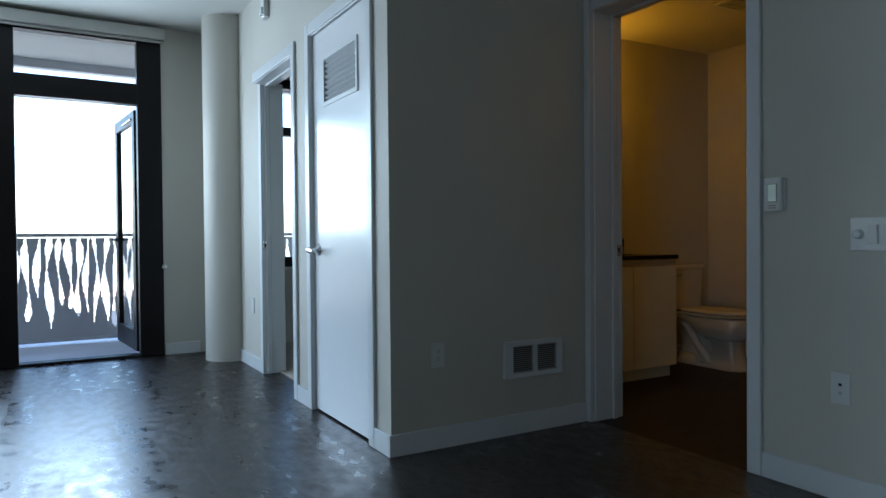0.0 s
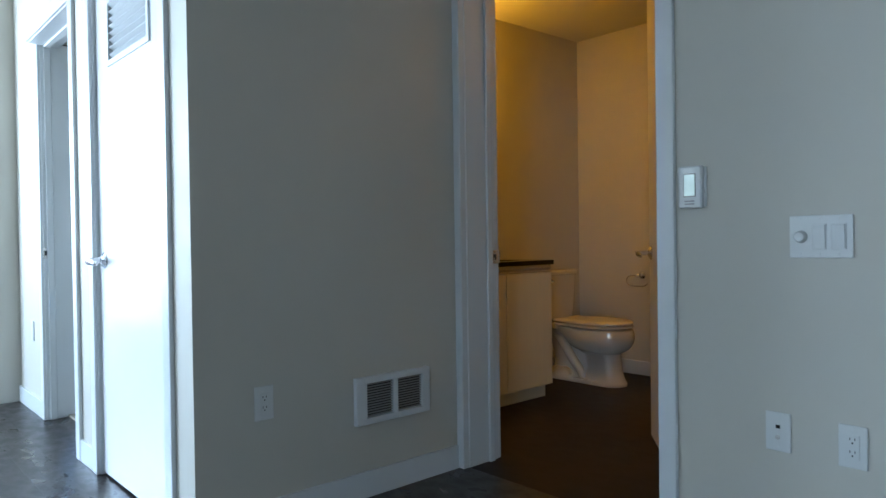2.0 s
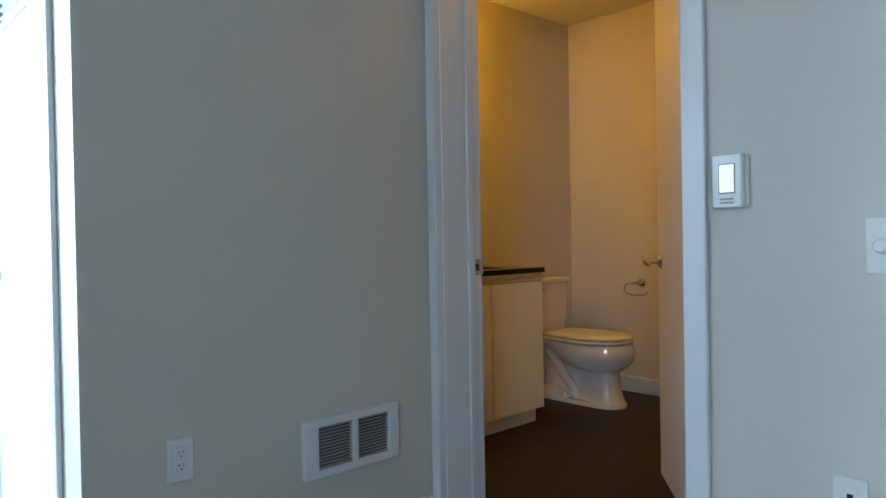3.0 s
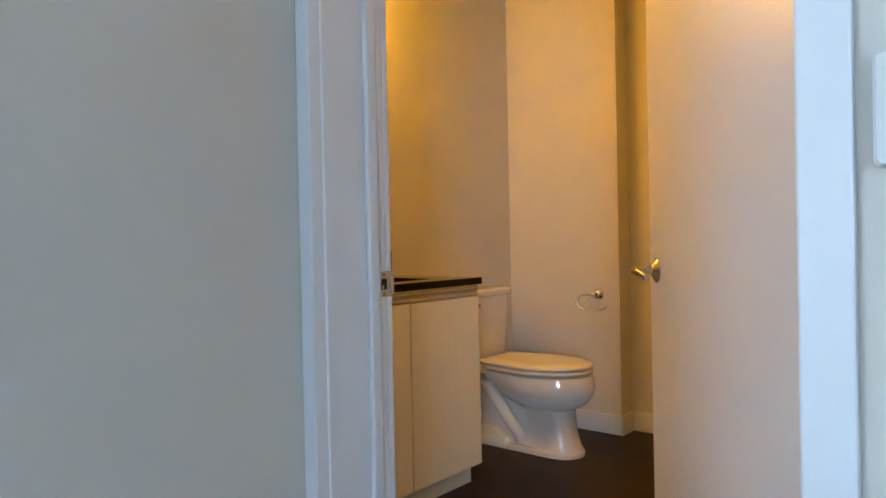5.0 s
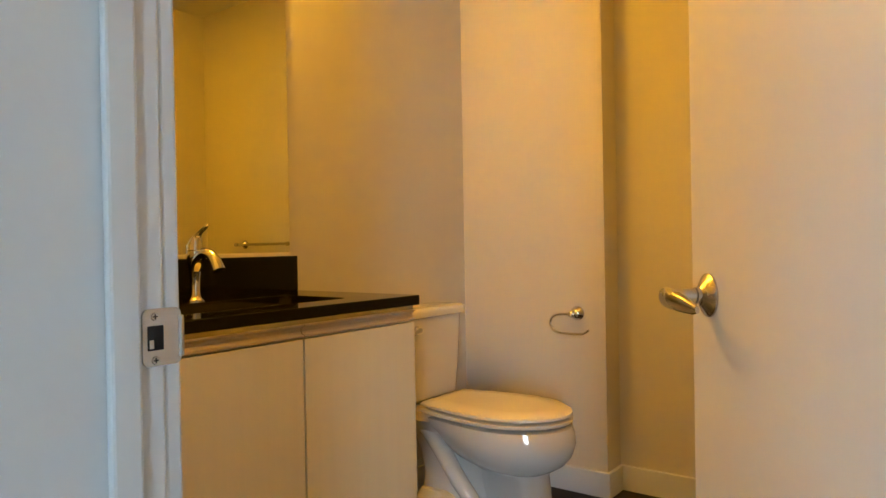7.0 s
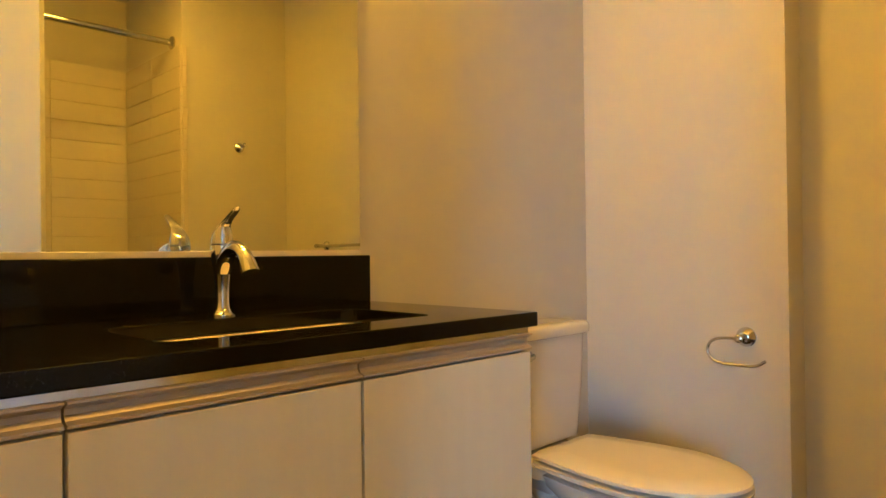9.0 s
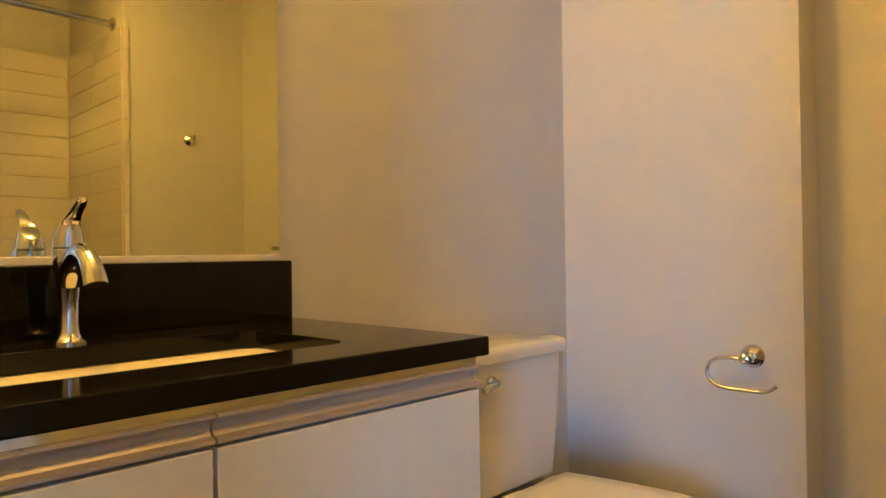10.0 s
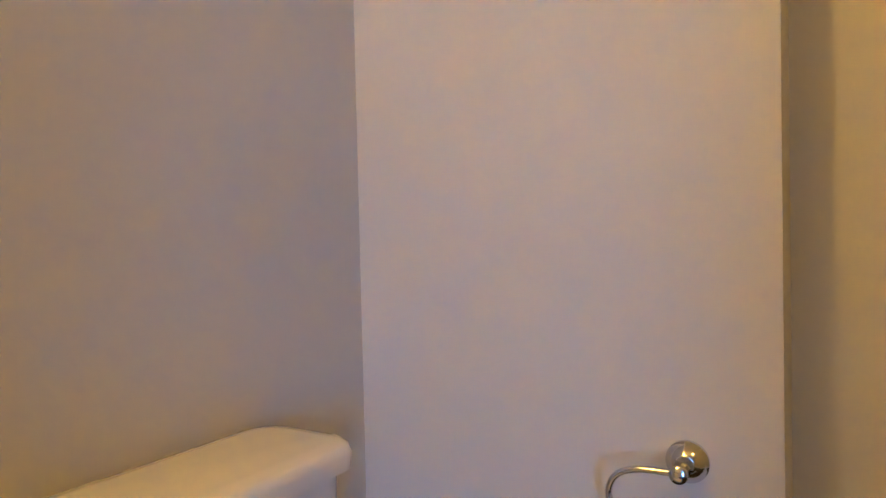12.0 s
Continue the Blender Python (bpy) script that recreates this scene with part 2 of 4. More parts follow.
def curve_points(points, n=8):
    """A smooth line through points."""
    P = [Vector(p) for p in points]
    P = [2 * P[0] - P[1]] + P + [2 * P[-1] - P[-2]]
    out = []
    for i in range(1, len(P) - 2):
        a, b, c, d = P[i - 1:i + 3]
        for k in range(n):
            t = k / n
            out.append(0.5 * (2 * b + (c - a) * t + (2 * a - 5 * b + 4 * c - d) * t * t + (3 * b - a - 3 * c + d) * t ** 3))
    return out + [P[-2]]


def rounded(x0, x1, y0, y1, z, r, n=5):
    """A rounded rectangle as a ring at height z."""
    ring = []
    for cx, cy, a0 in ((x1 - r, y1 - r, 0), (x0 + r, y1 - r, 90), (x0 + r, y0 + r, 180), (x1 - r, y0 + r, 270)):
        for k in range(n + 1):
            a = radians(a0 + 90 * k / n)
            ring.append(Vector((cx + r * math.cos(a), cy + r * math.sin(a), z)))
    return ring


def turn_bm(bm, m):
    bmesh.ops.transform(bm, matrix=m, verts=bm.verts)
    return bm


def structure(name, bm, mat, label="", category=""):
    return finish(name, bm, mat, label=label, kind="structure", category=category)


# ---- the plan, in metres ----
XC = 1.70        # face of the closet and bedroom wall
YV = 3.13       # face of the wall with the heater grille
XT, XB = 2.865, 3.035   # bathroom door wall, its two faces
YM, YK = 4.18, 4.157        # mirror wall, and its corner past the toilet, slightly out of square
XP, XR, YJ = 5.10, 5.225, 3.505   # paper holder wall, recessed wall, the step between them
YW = 6.58        # window wall
HL, HB = 2.75, 2.45    # ceilings
XL, YS = -3.4, -4.8    # far side and back of the living room
DOOR0, DOOR1, DOORH = 2.198, 3.085, 2.127   # bathroom doorway
XA, YH, YT = 4.617, 2.10, 1.36    # tub alcove: end wall, front line, back wall

# ---- floors ----
bm = box(XL, XT, YS, YW, -0.12, -0.012)
living_floor = structure("floor", bm, FLOOR, "dark brown glossy hand-scraped wood plank floor", "floor")
bm = box(XT, XR + 0.15, YT - 0.1, YM, -0.12, 0.0)
structure("floor_bathroom", bm, BATHFLOOR, "dark brown bathroom floor", "floor")
bm = box(1.86, 4.6, 4.30, YW, 0.001, 0.014)
structure("floor_bedroom", bm, CARPET, "beige bedroom carpet", "carpet")

# ---- walls ----
CL0, CL1, CLH = 3.345, 4.115, 2.10      # closet doorway
XF = 1.755      # face of the wall past the bedroom doorway
BD0, BD1, BDH = 4.44, 5.29, 2.07       # bedroom doorway
bm = box(XC, XC + 0.12, YV, CL0 - 0.018, 0, HL)
box(XC, XC + 0.12, CL1 + 0.018, BD0 - 0.018, 0, HL, bm=bm)
box(XC, XC + 0.12, CL0 - 0.018, CL1 + 0.018, CLH + 0.018, HL, bm=bm)
box(XC, XC + 0.12, BD0 - 0.018, BD1 + 0.018, BDH + 0.018, HL, bm=bm)
bmesh.ops.remove_doubles(bm, verts=bm.verts, dist=1e-5)
structure("wall_closet", bm, WALL, "pale beige painted wall with closet and bedroom doorways", "wall")
structure("wall_column", box(XF, XF + 0.12, BD1 + 0.018, YW, 0, HL), WALL, "pale beige painted wall beside the column", "wall")
bm = box(XC + 0.12, XT, YV, YV + 0.12, 0, HL)
structure("wall_heater", bm, WALL, "pale beige painted wall with a heater grille", "wall")
bm = box(XT, XB, YS, DOOR0 - 0.02, 0, HL)
box(XT, XB, DOOR0 - 0.02, DOOR1 + 0.02, DOORH + 0.02, HL, bm=bm)
box(XT, XB, DOOR1 + 0.02, YM, 0, HL, bm=bm)
structure("wall_bathroom_door", bm, WALL, "pale beige painted wall around the bathroom doorway", "wall")
bm = loft([[Vector(p + (z,)) for p in ((XB, YM), (4.16, YM), (XR + 0.15, YK - 0.007), (XR + 0.15, YM + 0.12), (XB, YM + 0.12))] for z in (0.0, HL)])
structure("wall_mirror", bm, WALL, "beige bathroom wall behind the mirror and toilet", "wall")
bm = box(XP, XR + 0.15, YJ, YM + 0.02, 0, HB)
structure("wall_paper_holder", bm, WALL, "beige bathroom wall with the paper holder", "wall")
bm = box(XR, XR + 0.15, YT - 0.1, YJ, 0, HB)
structure("wall_recessed", bm, WALL, "beige recessed bathroom wall", "wall")
bm = box(XA, XR, YT, YH, 0, HB)
structure("wall_tub_end", bm, WALL, "beige wall at the end of the tub", "wall")
bm = box(XB, XR, YT - 0.1, YT, 0, HB)
structure("wall_tub_back", bm, WALL, "wall behind the bathtub", "wall")
bm = box(1.81, XB, 4.20, 4.30, 0, HL)
box(4.6, 4.7, 4.30, YW, 0, HL, bm=bm)
box(XB, 4.6, 4.301, 4.36, 0, HL, bm=bm)
structure("wall_bedroom", bm, WALL, "plain bedroom walls", "wall")
ADDED_SIDE = ((-2.2, -0.9), (4.2, 5.4))      # unseen side windows, added to let light in
bm = box(XL - 0.15, XL, YS, ADDED_SIDE[0][0], 0, HL)
box(XL - 0.15, XL, ADDED_SIDE[0][1], ADDED_SIDE[1][0], 0, HL, bm=bm)
box(XL - 0.15, XL, ADDED_SIDE[1][1], YW + 0.15, 0, HL, bm=bm)
for a, b in ADDED_SIDE:
    box(XL - 0.15, XL, a, b, 2.66, HL, bm=bm)
structure("wall_far_side", bm, WALL, "plain living room wall", "wall")
bm = box(XL - 0.15, XB, YS - 0.15, YS, 0, HL)
structure("wall_back", bm, WALL, "plain wall behind the walk", "wall")

# window wall: solid beside the glass door, low and high bands at the bedroom window
WX1 = 1.262
GX0 = -1.62
BWX0, BWX1, BWZ0, BWZ1 = 2.02, 3.9, 0.703, 2.44
bm = box(WX1, BWX0, YW, YW + 0.15, 0, HL)
box(BWX0, BWX1, YW, YW + 0.15, 0, BWZ0, bm=bm)
box(BWX0, BWX1, YW, YW + 0.15, BWZ1, HL, bm=bm)
box(BWX1, 4.7, YW, YW + 0.15, 0, HL, bm=bm)
box(XL, GX0, YW, YW + 0.15, 0, HL, bm=bm)
box(GX0, WX1, YW, YW + 0.15, 2.66, HL, bm=bm)
structure("wall_window", bm, WALL, "pale beige wall with dark window frames", "wall")

# ---- ceilings ----
structure("ceiling", box(XL - 0.15, XB, YS - 0.15, YW + 0.15, HL, HL + 0.2), CEIL, "white living room ceiling", "ceiling")
structure("ceiling_bedroom", box(XB, 4.7, YM + 0.12, YW + 0.15, HL, HL + 0.2), CEIL, "white bedroom ceiling", "ceiling")
structure("ceiling_bathroom", box(XB, XR + 0.15, YT - 0.1, YM, HB, HB + 0.2), CEIL, "white bathroom ceiling", "ceiling")

# round column
bm = turned((1.702, 6.13, 0), (0, 0, 1), [(0, 0.190), (HL, 0.190)], 64)
finish("column", bm, WALL, label="round pale painted concrete column", kind="structure", category="column", smooth=True)


# ---- baseboards ----
def baseboard(x0, x1, y0, y1):
    bm = box(x0, x1, y0, y1, 0, 0.098, 0.003)
    return finish("baseboard", bm, WHITE, label="white painted baseboard", kind="structure", category="baseboard")


T = 0.014
baseboard(XC - T, XT - 0.037, YV - T, YV)
baseboard(XC - T, XC, YV, CL0 - 0.055)
baseboard(XC - T, XC, CL1 + 0.068, BD0 - 0.066)
baseboard(XF - T, XF, BD1 + 0.062, YW - 0.45)
baseboard(WX1 + 0.012, 1.55, YW - T, YW)
baseboard(XT - T, XT, YS, DOOR0 - 0.067)
baseboard(XP - T, XP, YJ - T, YK)
baseboard(XP, XR - T, YJ - T, YJ)
baseboard(XR - T, XR, YH + T, YJ)
baseboard(4.16, XP - T, YK - T + 0.003, YK + 0.003)
baseboard(XA + 0.01, XR, YH, YH + T)
baseboard(XB, XB + T, YH, DOOR0 - 0.07)


# ---- doorway trim ----
def trim(name, x0, x1, y0, y1, z0, z1, bevel=0.004, label="white painted door casing"):
    return finish(name, box(x0, x1, y0, y1, z0, z1, bevel), WHITE, label=label, kind="structure", category="trim")


# bathroom doorway: lining, stop and casing
trim("door_jamb", XT - 0.004, 3.040, DOOR1, DOOR1 + 0.02, 0, DOORH + 0.02, label="white door jamb")
trim("door_jamb", XT - 0.004, XB + 0.045, DOOR0 - 0.02, DOOR0, 0, DOORH + 0.02, label="white door jamb")
trim("door_jamb", XT - 0.004, XB + 0.027, DOOR0, DOOR1, DOORH, DOORH + 0.02, label="white door jamb")
trim("door_stop", XT + 0.112, XT + 0.144, DOOR1 - 0.012, DOOR1, 0, DOORH, label="white door stop")
trim("door_stop", XT + 0.116, XT + 0.150, DOOR0, DOOR0 + 0.012, 0, DOORH, label="white door stop")
trim("door_stop", XT + 0.116, XT + 0.150, DOOR0 + 0.012, DOOR1 - 0.012, DOORH - 0.012, DOORH, label="white door stop")
trim("trim", XT - 0.036, XT, DOOR1 + 0.004, YV - 0.001, 0, DOORH + 0.066)
trim("trim", XT - 0.018, XT, DOOR0 - 0.066, DOOR0 - 0.004, 0, DOORH + 0.066)
trim("trim", XT - 0.018, XT, DOOR0 - 0.004, DOOR1 + 0.004, DOORH + 0.004, DOORH + 0.066)
trim("trim", 3.0402, 3.060, DOOR1 + 0.004, DOOR1 + 0.07, 0, DOORH + 0.066)
trim("trim", XB, XB + 0.016, DOOR0 - 0.07, DOOR0 - 0.021, 0, DOORH + 0.066)


def doorway(y0, y1, h, depth, far=0.0):
    trim("door_jamb", XC - 0.003, XC + depth, y0 - 0.018, y0, 0, h + 0.018, label="white door jamb")
    trim("door_jamb", XC + far - 0.003, XC + depth + far, y1, y1 + 0.018, 0, h + 0.018, label="white door jamb")
    trim("door_jamb", XC - 0.003, XC + depth, y0, y1, h, h + 0.018, label="white door jamb")
    trim("trim", XC - 0.016, XC, y0 - 0.066, y0 - 0.004, 0, h + 0.07)
    trim("trim", XC + far - 0.016, XC + far, y1 + 0.004, y1 + 0.066, 0, h + 0.07)
    trim("trim", XC - 0.016, XC, y0 - 0.004, y1 + 0.004, h + 0.004, h + 0.07)


doorway(CL0, CL1, CLH, 0.12)
doorway(BD0, BD1, BDH, 0.15, XF - XC)
trim("door_stop", XC + 0.07, XC + 0.105, BD1 - 0.012, BD1, 0, BDH, label="white door stop")
trim("door_stop", XC + 0.07, XC + 0.105, BD0, BD0 + 0.012, 0, BDH, label="white door stop")
trim("door_stop", XC + 0.07, XC + 0.105, BD0 + 0.012, BD1 - 0.012, BDH - 0.012, BDH, label="white door stop")


# ---- windows ----
def bar(bm, x0, x1, z0, z1, y0=YW - 0.01, y1=YW + 0.10):
    return box(x0, x1, y0, y1, z0, z1, 0.004, bm)


win = thing("window_1", "dark bronze framed balcony window wall with an open glass door", "window", kind="structure")
DX0, DX1, DH = 0.215, 1.075, 2.09      # balcony doorway
part("frame_post", box(DX1, WX1, YW - 0.012, YW + 0.10, 0, 2.66, 0.004), BLACKF, win)
part("frame_post", box(0.02, DX0, YW - 0.012, YW + 0.10, 0, 2.66, 0.004), BLACKF, win)
part("transom_bar", box(DX0, DX1, YW - 0.01, YW + 0.10, DH, 2.262, 0.004), BLACKF, win)
part("transom_bar", box(DX0, DX1, YW - 0.01, YW + 0.10, 2.60, 2.66, 0.004), BLACKF, win)
part("pane", box(DX0, DX1, YW + 0.04, YW + 0.046, 2.262, 2.60), GLASS, win)
part("threshold", box(DX0, DX1, YW - 0.006, YW + 0.12, 0, 0.022, 0.004), BLACKF, win, "dark metal threshold")
for a, b in ((-1.54, 0.02),):
    part("pane", box(a, b, YW + 0.04, YW + 0.046, 0.09, 2.262), GLASS, win)
    part("pane", box(a, b, YW + 0.04, YW + 0.046, 2.34, 2.60), GLASS, win)
    part("frame_rail", box(a, b, YW - 0.01, YW + 0.10, 0, 0.09, 0.004), BLACKF, win)
    part("frame_rail", box(a, b, YW - 0.01, YW + 0.10, 2.262, 2.34, 0.004), BLACKF, win)
    part("frame_rail", box(a, b, YW - 0.01, YW + 0.10, 2.60, 2.66, 0.004), BLACKF, win)
part("frame_post", box(-1.62, -1.54, YW - 0.012, YW + 0.10, 0, 2.66, 0.004), BLACKF, win)
for o in win.children:
    if o.name.startswith("pane"):
        o.visible_shadow = False

# frames and panes of the added side openings, out of view
for n, (a, b) in enumerate(ADDED_SIDE):
    win3 = thing("window_%d" % (n + 3), "unseen dark framed tall window added to the living room's side wall", "window", kind="structure")
    for k in range(3):
        y = a + k * (b - a - 0.07) / 2
        part("frame_post", box(XL - 0.11, XL + 0.005, y, y + 0.07, 0.09, 2.60, 0.004), BLACKF, win3)
        if k < 2:
            part("pane", box(XL - 0.06, XL - 0.054, y + 0.07, y + (b - a - 0.07) / 2, 0.09, 2.60), GLASS, win3).visible_shadow = False
    part("frame_rail", box(XL - 0.11, XL + 0.005, a, b, 0, 0.09, 0.004), BLACKF, win3)
    part("frame_rail", box(XL - 0.11, XL + 0.005, a, b, 2.60, 2.66, 0.004), BLACKF, win3)

win2 = thing("window_2", "dark framed bedroom window", "window", kind="structure")
part("frame_rail", box(BWX0, BWX1, YW + 0.02, YW + 0.12, 0.703, 0.807, 0.004), BLACKF, win2)
part("frame_rail", box(BWX0, BWX1, YW + 0.02, YW + 0.12, 1.926, 2.004, 0.004), BLACKF, win2)
part("frame_rail", box(BWX0, BWX1, YW + 0.02, YW + 0.12, 2.356, 2.44, 0.004), BLACKF, win2)
for a in (BWX0, 2.93, BWX1 - 0.06):
    part("frame_post", box(a, a + 0.06, YW + 0.022, YW + 0.118, 0.807, 2.356, 0.004), BLACKF, win2)
part("sill", box(BWX0, BWX1, YW - 0.02, YW + 0.02, 0.69, 0.715, 0.004), WHITE, win2, "white window sill")
for a, b in ((BWX0 + 0.06, 2.93), (2.99, BWX1 - 0.06)):
    for z0, z1 in ((0.807, 1.926), (2.004, 2.356)):
        part("pane", box(a, b, YW + 0.06, YW + 0.066, z0, z1), GLASS, win2).visible_shadow = False

# roller shade cassette over the balcony door
sh = thing("roller_shade", "pale grey roller shade, rolled up into its cassette", "blind")
part("cassette", box(GX0, WX1 + 0.02, YW - 0.10, YW - 0.013, 2.628, 2.715, 0.006), SHADE, sh)
part("hem_bar", rod((GX0 + 0.02, YW - 0.055, 2.615), (WX1, YW - 0.055, 2.615), 0.011), SHADE, sh)

# ---- balcony and distance ----
structure("balcony_floor", box(-4.2, 4.9, YW + 0.15, 8.15, -0.25, -0.02), CONCRETE, "grey concrete balcony floor", "balcony")
structure("balcony_beam", box(-4.2, 4.9, 8.15, 8.25, 2.66, 3.0, 0.004), STEEL, "grey painted edge beam of the balcony above", "beam")
bm = box(-4.2, 4.9, YW + 0.15, 8.15, 2.745, 3.0)
structure("balcony_soffit", bm, SOFFIT, "underside of the balcony above", "balcony")
structure("facade", box(-30, 30, YW + 0.151, YW + 0.17, 3.0, 9.0), SOFFIT, "facade above the balcony", "facade")


def railing():
    """Sheet steel railing with wavy tapering slots cut down from the top."""
    r = thing("balcony_railing", "grey steel balcony railing cut into wavy tapering bars", "railing", at=(0, 7.9, -0.02))
    rng = random.Random(5)
    x0, x1, z0, z1, dx, dz = -2.2, 3.2, 0.06, 1.03, 0.0075, 0.02
    slots, x = [], x0 + 0.05
    while x < x1:
        slots.append((x, rng.uniform(0.10, 0.48), rng.uniform(0.020, 0.031), rng.uniform(0, 6.28), rng.uniform(0, 6.28), rng.random() < 0.25))
        x += rng.uniform(0.072, 0.098)

    def is_open(px, pz):
        for c, zb, w, p, q, tail in slots:
            if abs(px - c) > 0.07 or pz > 1.01 or pz < zb - 0.12:
                continue
            wave = 0.016 * math.sin(pz * 7.5 + p)
            width = w * (0.72 + 0.5 * math.sin(pz * 11 + q)) * min(1, max(0, (pz - zb) / 0.09)) ** 0.5
            if pz > 0.94:
                width *= max(0.35, (1.015 - pz) / 0.075) ** 0.5
            if abs(px - c - wave) < width:
                return True
        return False
    bm = bmesh.new()
    nx, nz = int((x1 - x0) / dx), int((z1 - z0) / dz)
    vs = {}

    def vert(i, k):
        if (i, k) not in vs:
            vs[i, k] = bm.verts.new((x0 + i * dx, 0, z0 + k * dz))
        return vs[i, k]
    for i in range(nx):
        for k in range(nz):
            if not is_open(x0 + (i + 0.5) * dx, z0 + (k + 0.5) * dz):
                bm.faces.new((vert(i, k), vert(i + 1, k), vert(i + 1, k + 1), vert(i, k + 1)))
    part("sheet", bm, STEEL, r)
    bpy.data.objects[r.children[0].name].modifiers.new("thick", "SOLIDIFY").thickness = 0.006
    part("top_rail", box(x0, x1, -0.025, 0.025, 1.03, 1.065, 0.004), STEEL, r)
    part("bottom_rail", box(x0, x1, -0.02, 0.02, 0.03, 0.06, 0.003), STEEL, r)
    for k in range(4):
        px = x0 + 0.1 + k * 1.75
        part("post", box(px, px + 0.05, 0.006, 0.056, 0, 1.03, 0.003), STEEL, r)


railing()


def glass_door():
    """The balcony door, swung out against the balcony."""
    hinge = pose(1.085, YW + 0.125, 0, 0, 0, 95)
    d = thing("door_1", "dark bronze framed glass balcony door standing open outwards", "door", kind="structure")
    d.matrix_world = hinge
    w, z0, z1 = 0.86, 0.03, 2.07
    part("stile", box(0, 0.10, -0.025, 0.025, z0, z1, 0.004), BLACKF, d)
    part("stile", box(w - 0.10, w, -0.025, 0.025, z0, z1, 0.004), BLACKF, d)
    part("rail", box(0.10, w - 0.10, -0.025, 0.025, z0, z0 + 0.17, 0.004), BLACKF, d)
    part("rail", box(0.10, w - 0.10, -0.025, 0.025, z1 - 0.10, z1, 0.004), BLACKF, d)
    part("pane", box(0.10, w - 0.10, -0.004, 0.004, z0 + 0.17, z1 - 0.10), GLASS, d).visible_shadow = False
    bm = turned((w - 0.05, 0.025, 0.98), (0, 1, 0), [(0, 0.026), (0.008, 0.026), (0.008, 0.011), (0.045, 0.011)])
    tube([(w - 0.05, 0.05, 0.98), (w - 0.08, 0.055, 0.98), (w - 0.17, 0.052, 0.98)], 0.009, bm=bm)
    turned((w - 0.05, -0.025, 0.98), (0, -1, 0), [(0, 0.026), (0.008, 0.026), (0.008, 0.011), (0.045, 0.011)], bm=bm)
    tube([(w - 0.05, -0.05, 0.98), (w - 0.08, -0.055, 0.98), (w - 0.17, -0.052, 0.98)], 0.009, bm=bm)
    part("handle", bm, BLACKF, d, smooth=True)
    bm = rod((0.09, 0.03, 2.0), (0.45, 0.03, 2.0), 0.008)
    part("closer_arm", bm, NICKEL, d)


glass_door()

# small round stop on the window post
bm = turned((1.272, YW - 0.012, 0.745), (0, -1, 0), [(0, 0.022), (0.01, 0.022), (0.016, 0.014), (0.035, 0.014), (0.04, 0.008)])
finish("window_crank", bm, PLATE, label="small white round knob on the window post", category="knob", smooth=True)

GROUND = painted("distant_ground", (0.36, 0.35, 0.34), 0.9, 0.05, 0.2, 0.6, 0.1)
bm = bmesh.new()
bmesh.ops.create_grid(bm, x_segments=2, y_segments=2, size=3000)
turn_bm(bm, Matrix.Translation((0, 0, -24)))
structure("ground", bm, GROUND, "distant city ground", "ground")
FACADES = [painted("pink_stucco", (0.45, 0.30, 0.26), 0.9, 2, 0.1), painted("grey_stucco", (0.40, 0.40, 0.42), 0.9, 2, 0.1), painted("pale_stucco", (0.55, 0.52, 0.47), 0.9, 2, 0.1)]
DARKPANE, _nt, _b = principled("distant_window", (0.06, 0.07, 0.09), 0.15)
rng = random.Random(11)
for i in range(9):
    bx0, by0 = -62 + i * 13 + rng.uniform(-3, 3), rng.uniform(70, 130)
    bw, bd, bh = rng.uniform(9, 14), rng.uniform(10, 16), rng.uniform(8, 22)
    top = -24 + bh
    h = thing("apartment_building", "distant low city building seen past the balcony", "building", group="city buildings", at=(bx0, by0, -24))
    part("wall", box(0, bw, 0, bd, 0, bh), FACADES[i % 3], h)
    part("roof", box(-0.4, bw + 0.4, -0.4, bd + 0.4, bh, bh + 0.6), FACADES[(i + 1) % 3], h)
    n = int(bw / 3)
    for f in range(max(1, int(bh / 3.2))):
        for k in range(n):
            a = 1 + k * (bw - 1.2) / n
            part("window", box(a, a + 1.4, -0.05, 0.02, f * 3.2 + 1.0, f * 3.2 + 2.5), DARKPANE, h)


# ---- lever handles ----
def lever(parent, m, mat=NICKEL, length=0.090):
    """A lever on a coned round rose: local x along the lever, local y out of the door."""
    bm = turned((0, 0, 0), (0, 1, 0), [(0, 0.034), (0.003, 0.034), (0.005, 0.032), (0.0145, 0.0155), (0.0165, 0.0135), (0.021, 0.0135)])
    rose = part("rose", turn_bm(bm, m), mat, parent, "coned satin nickel rose", smooth=True)
    rings = []
    for x, y, z, hy, hz in ((-0.012, 0.066, 0.0, 0.004, 0.006), (-0.010, 0.066, 0.0, 0.009, 0.011), (0.0, 0.066, -0.001, 0.0105, 0.0145), (0.022, 0.067, -0.003, 0.009, 0.0155), (0.055, 0.064, -0.007, 0.007, 0.013), (length - 0.010, 0.058, -0.012, 0.0055, 0.009), (length, 0.056, -0.0135, 0.003, 0.005)):
        rings.append([Vector((x, y + hy * math.copysign(abs(math.cos(a)) ** 0.7, math.cos(a)), z + hz * math.copysign(abs(math.sin(a)) ** 0.7, math.sin(a)))) for a in [2 * math.pi * k / 16 for k in range(16)]])
    bm = loft(rings)
    join(bm, turned((0, 0, 0), (0, 1, 0), [(0.022, 0.010), (0.023, 0.0115), (0.060, 0.0105), (0.074, 0.0105), (0.0755, 0.009)], 24))
    part("lever", turn_bm(bm, m), mat, rose, "satin nickel lever", smooth=True)


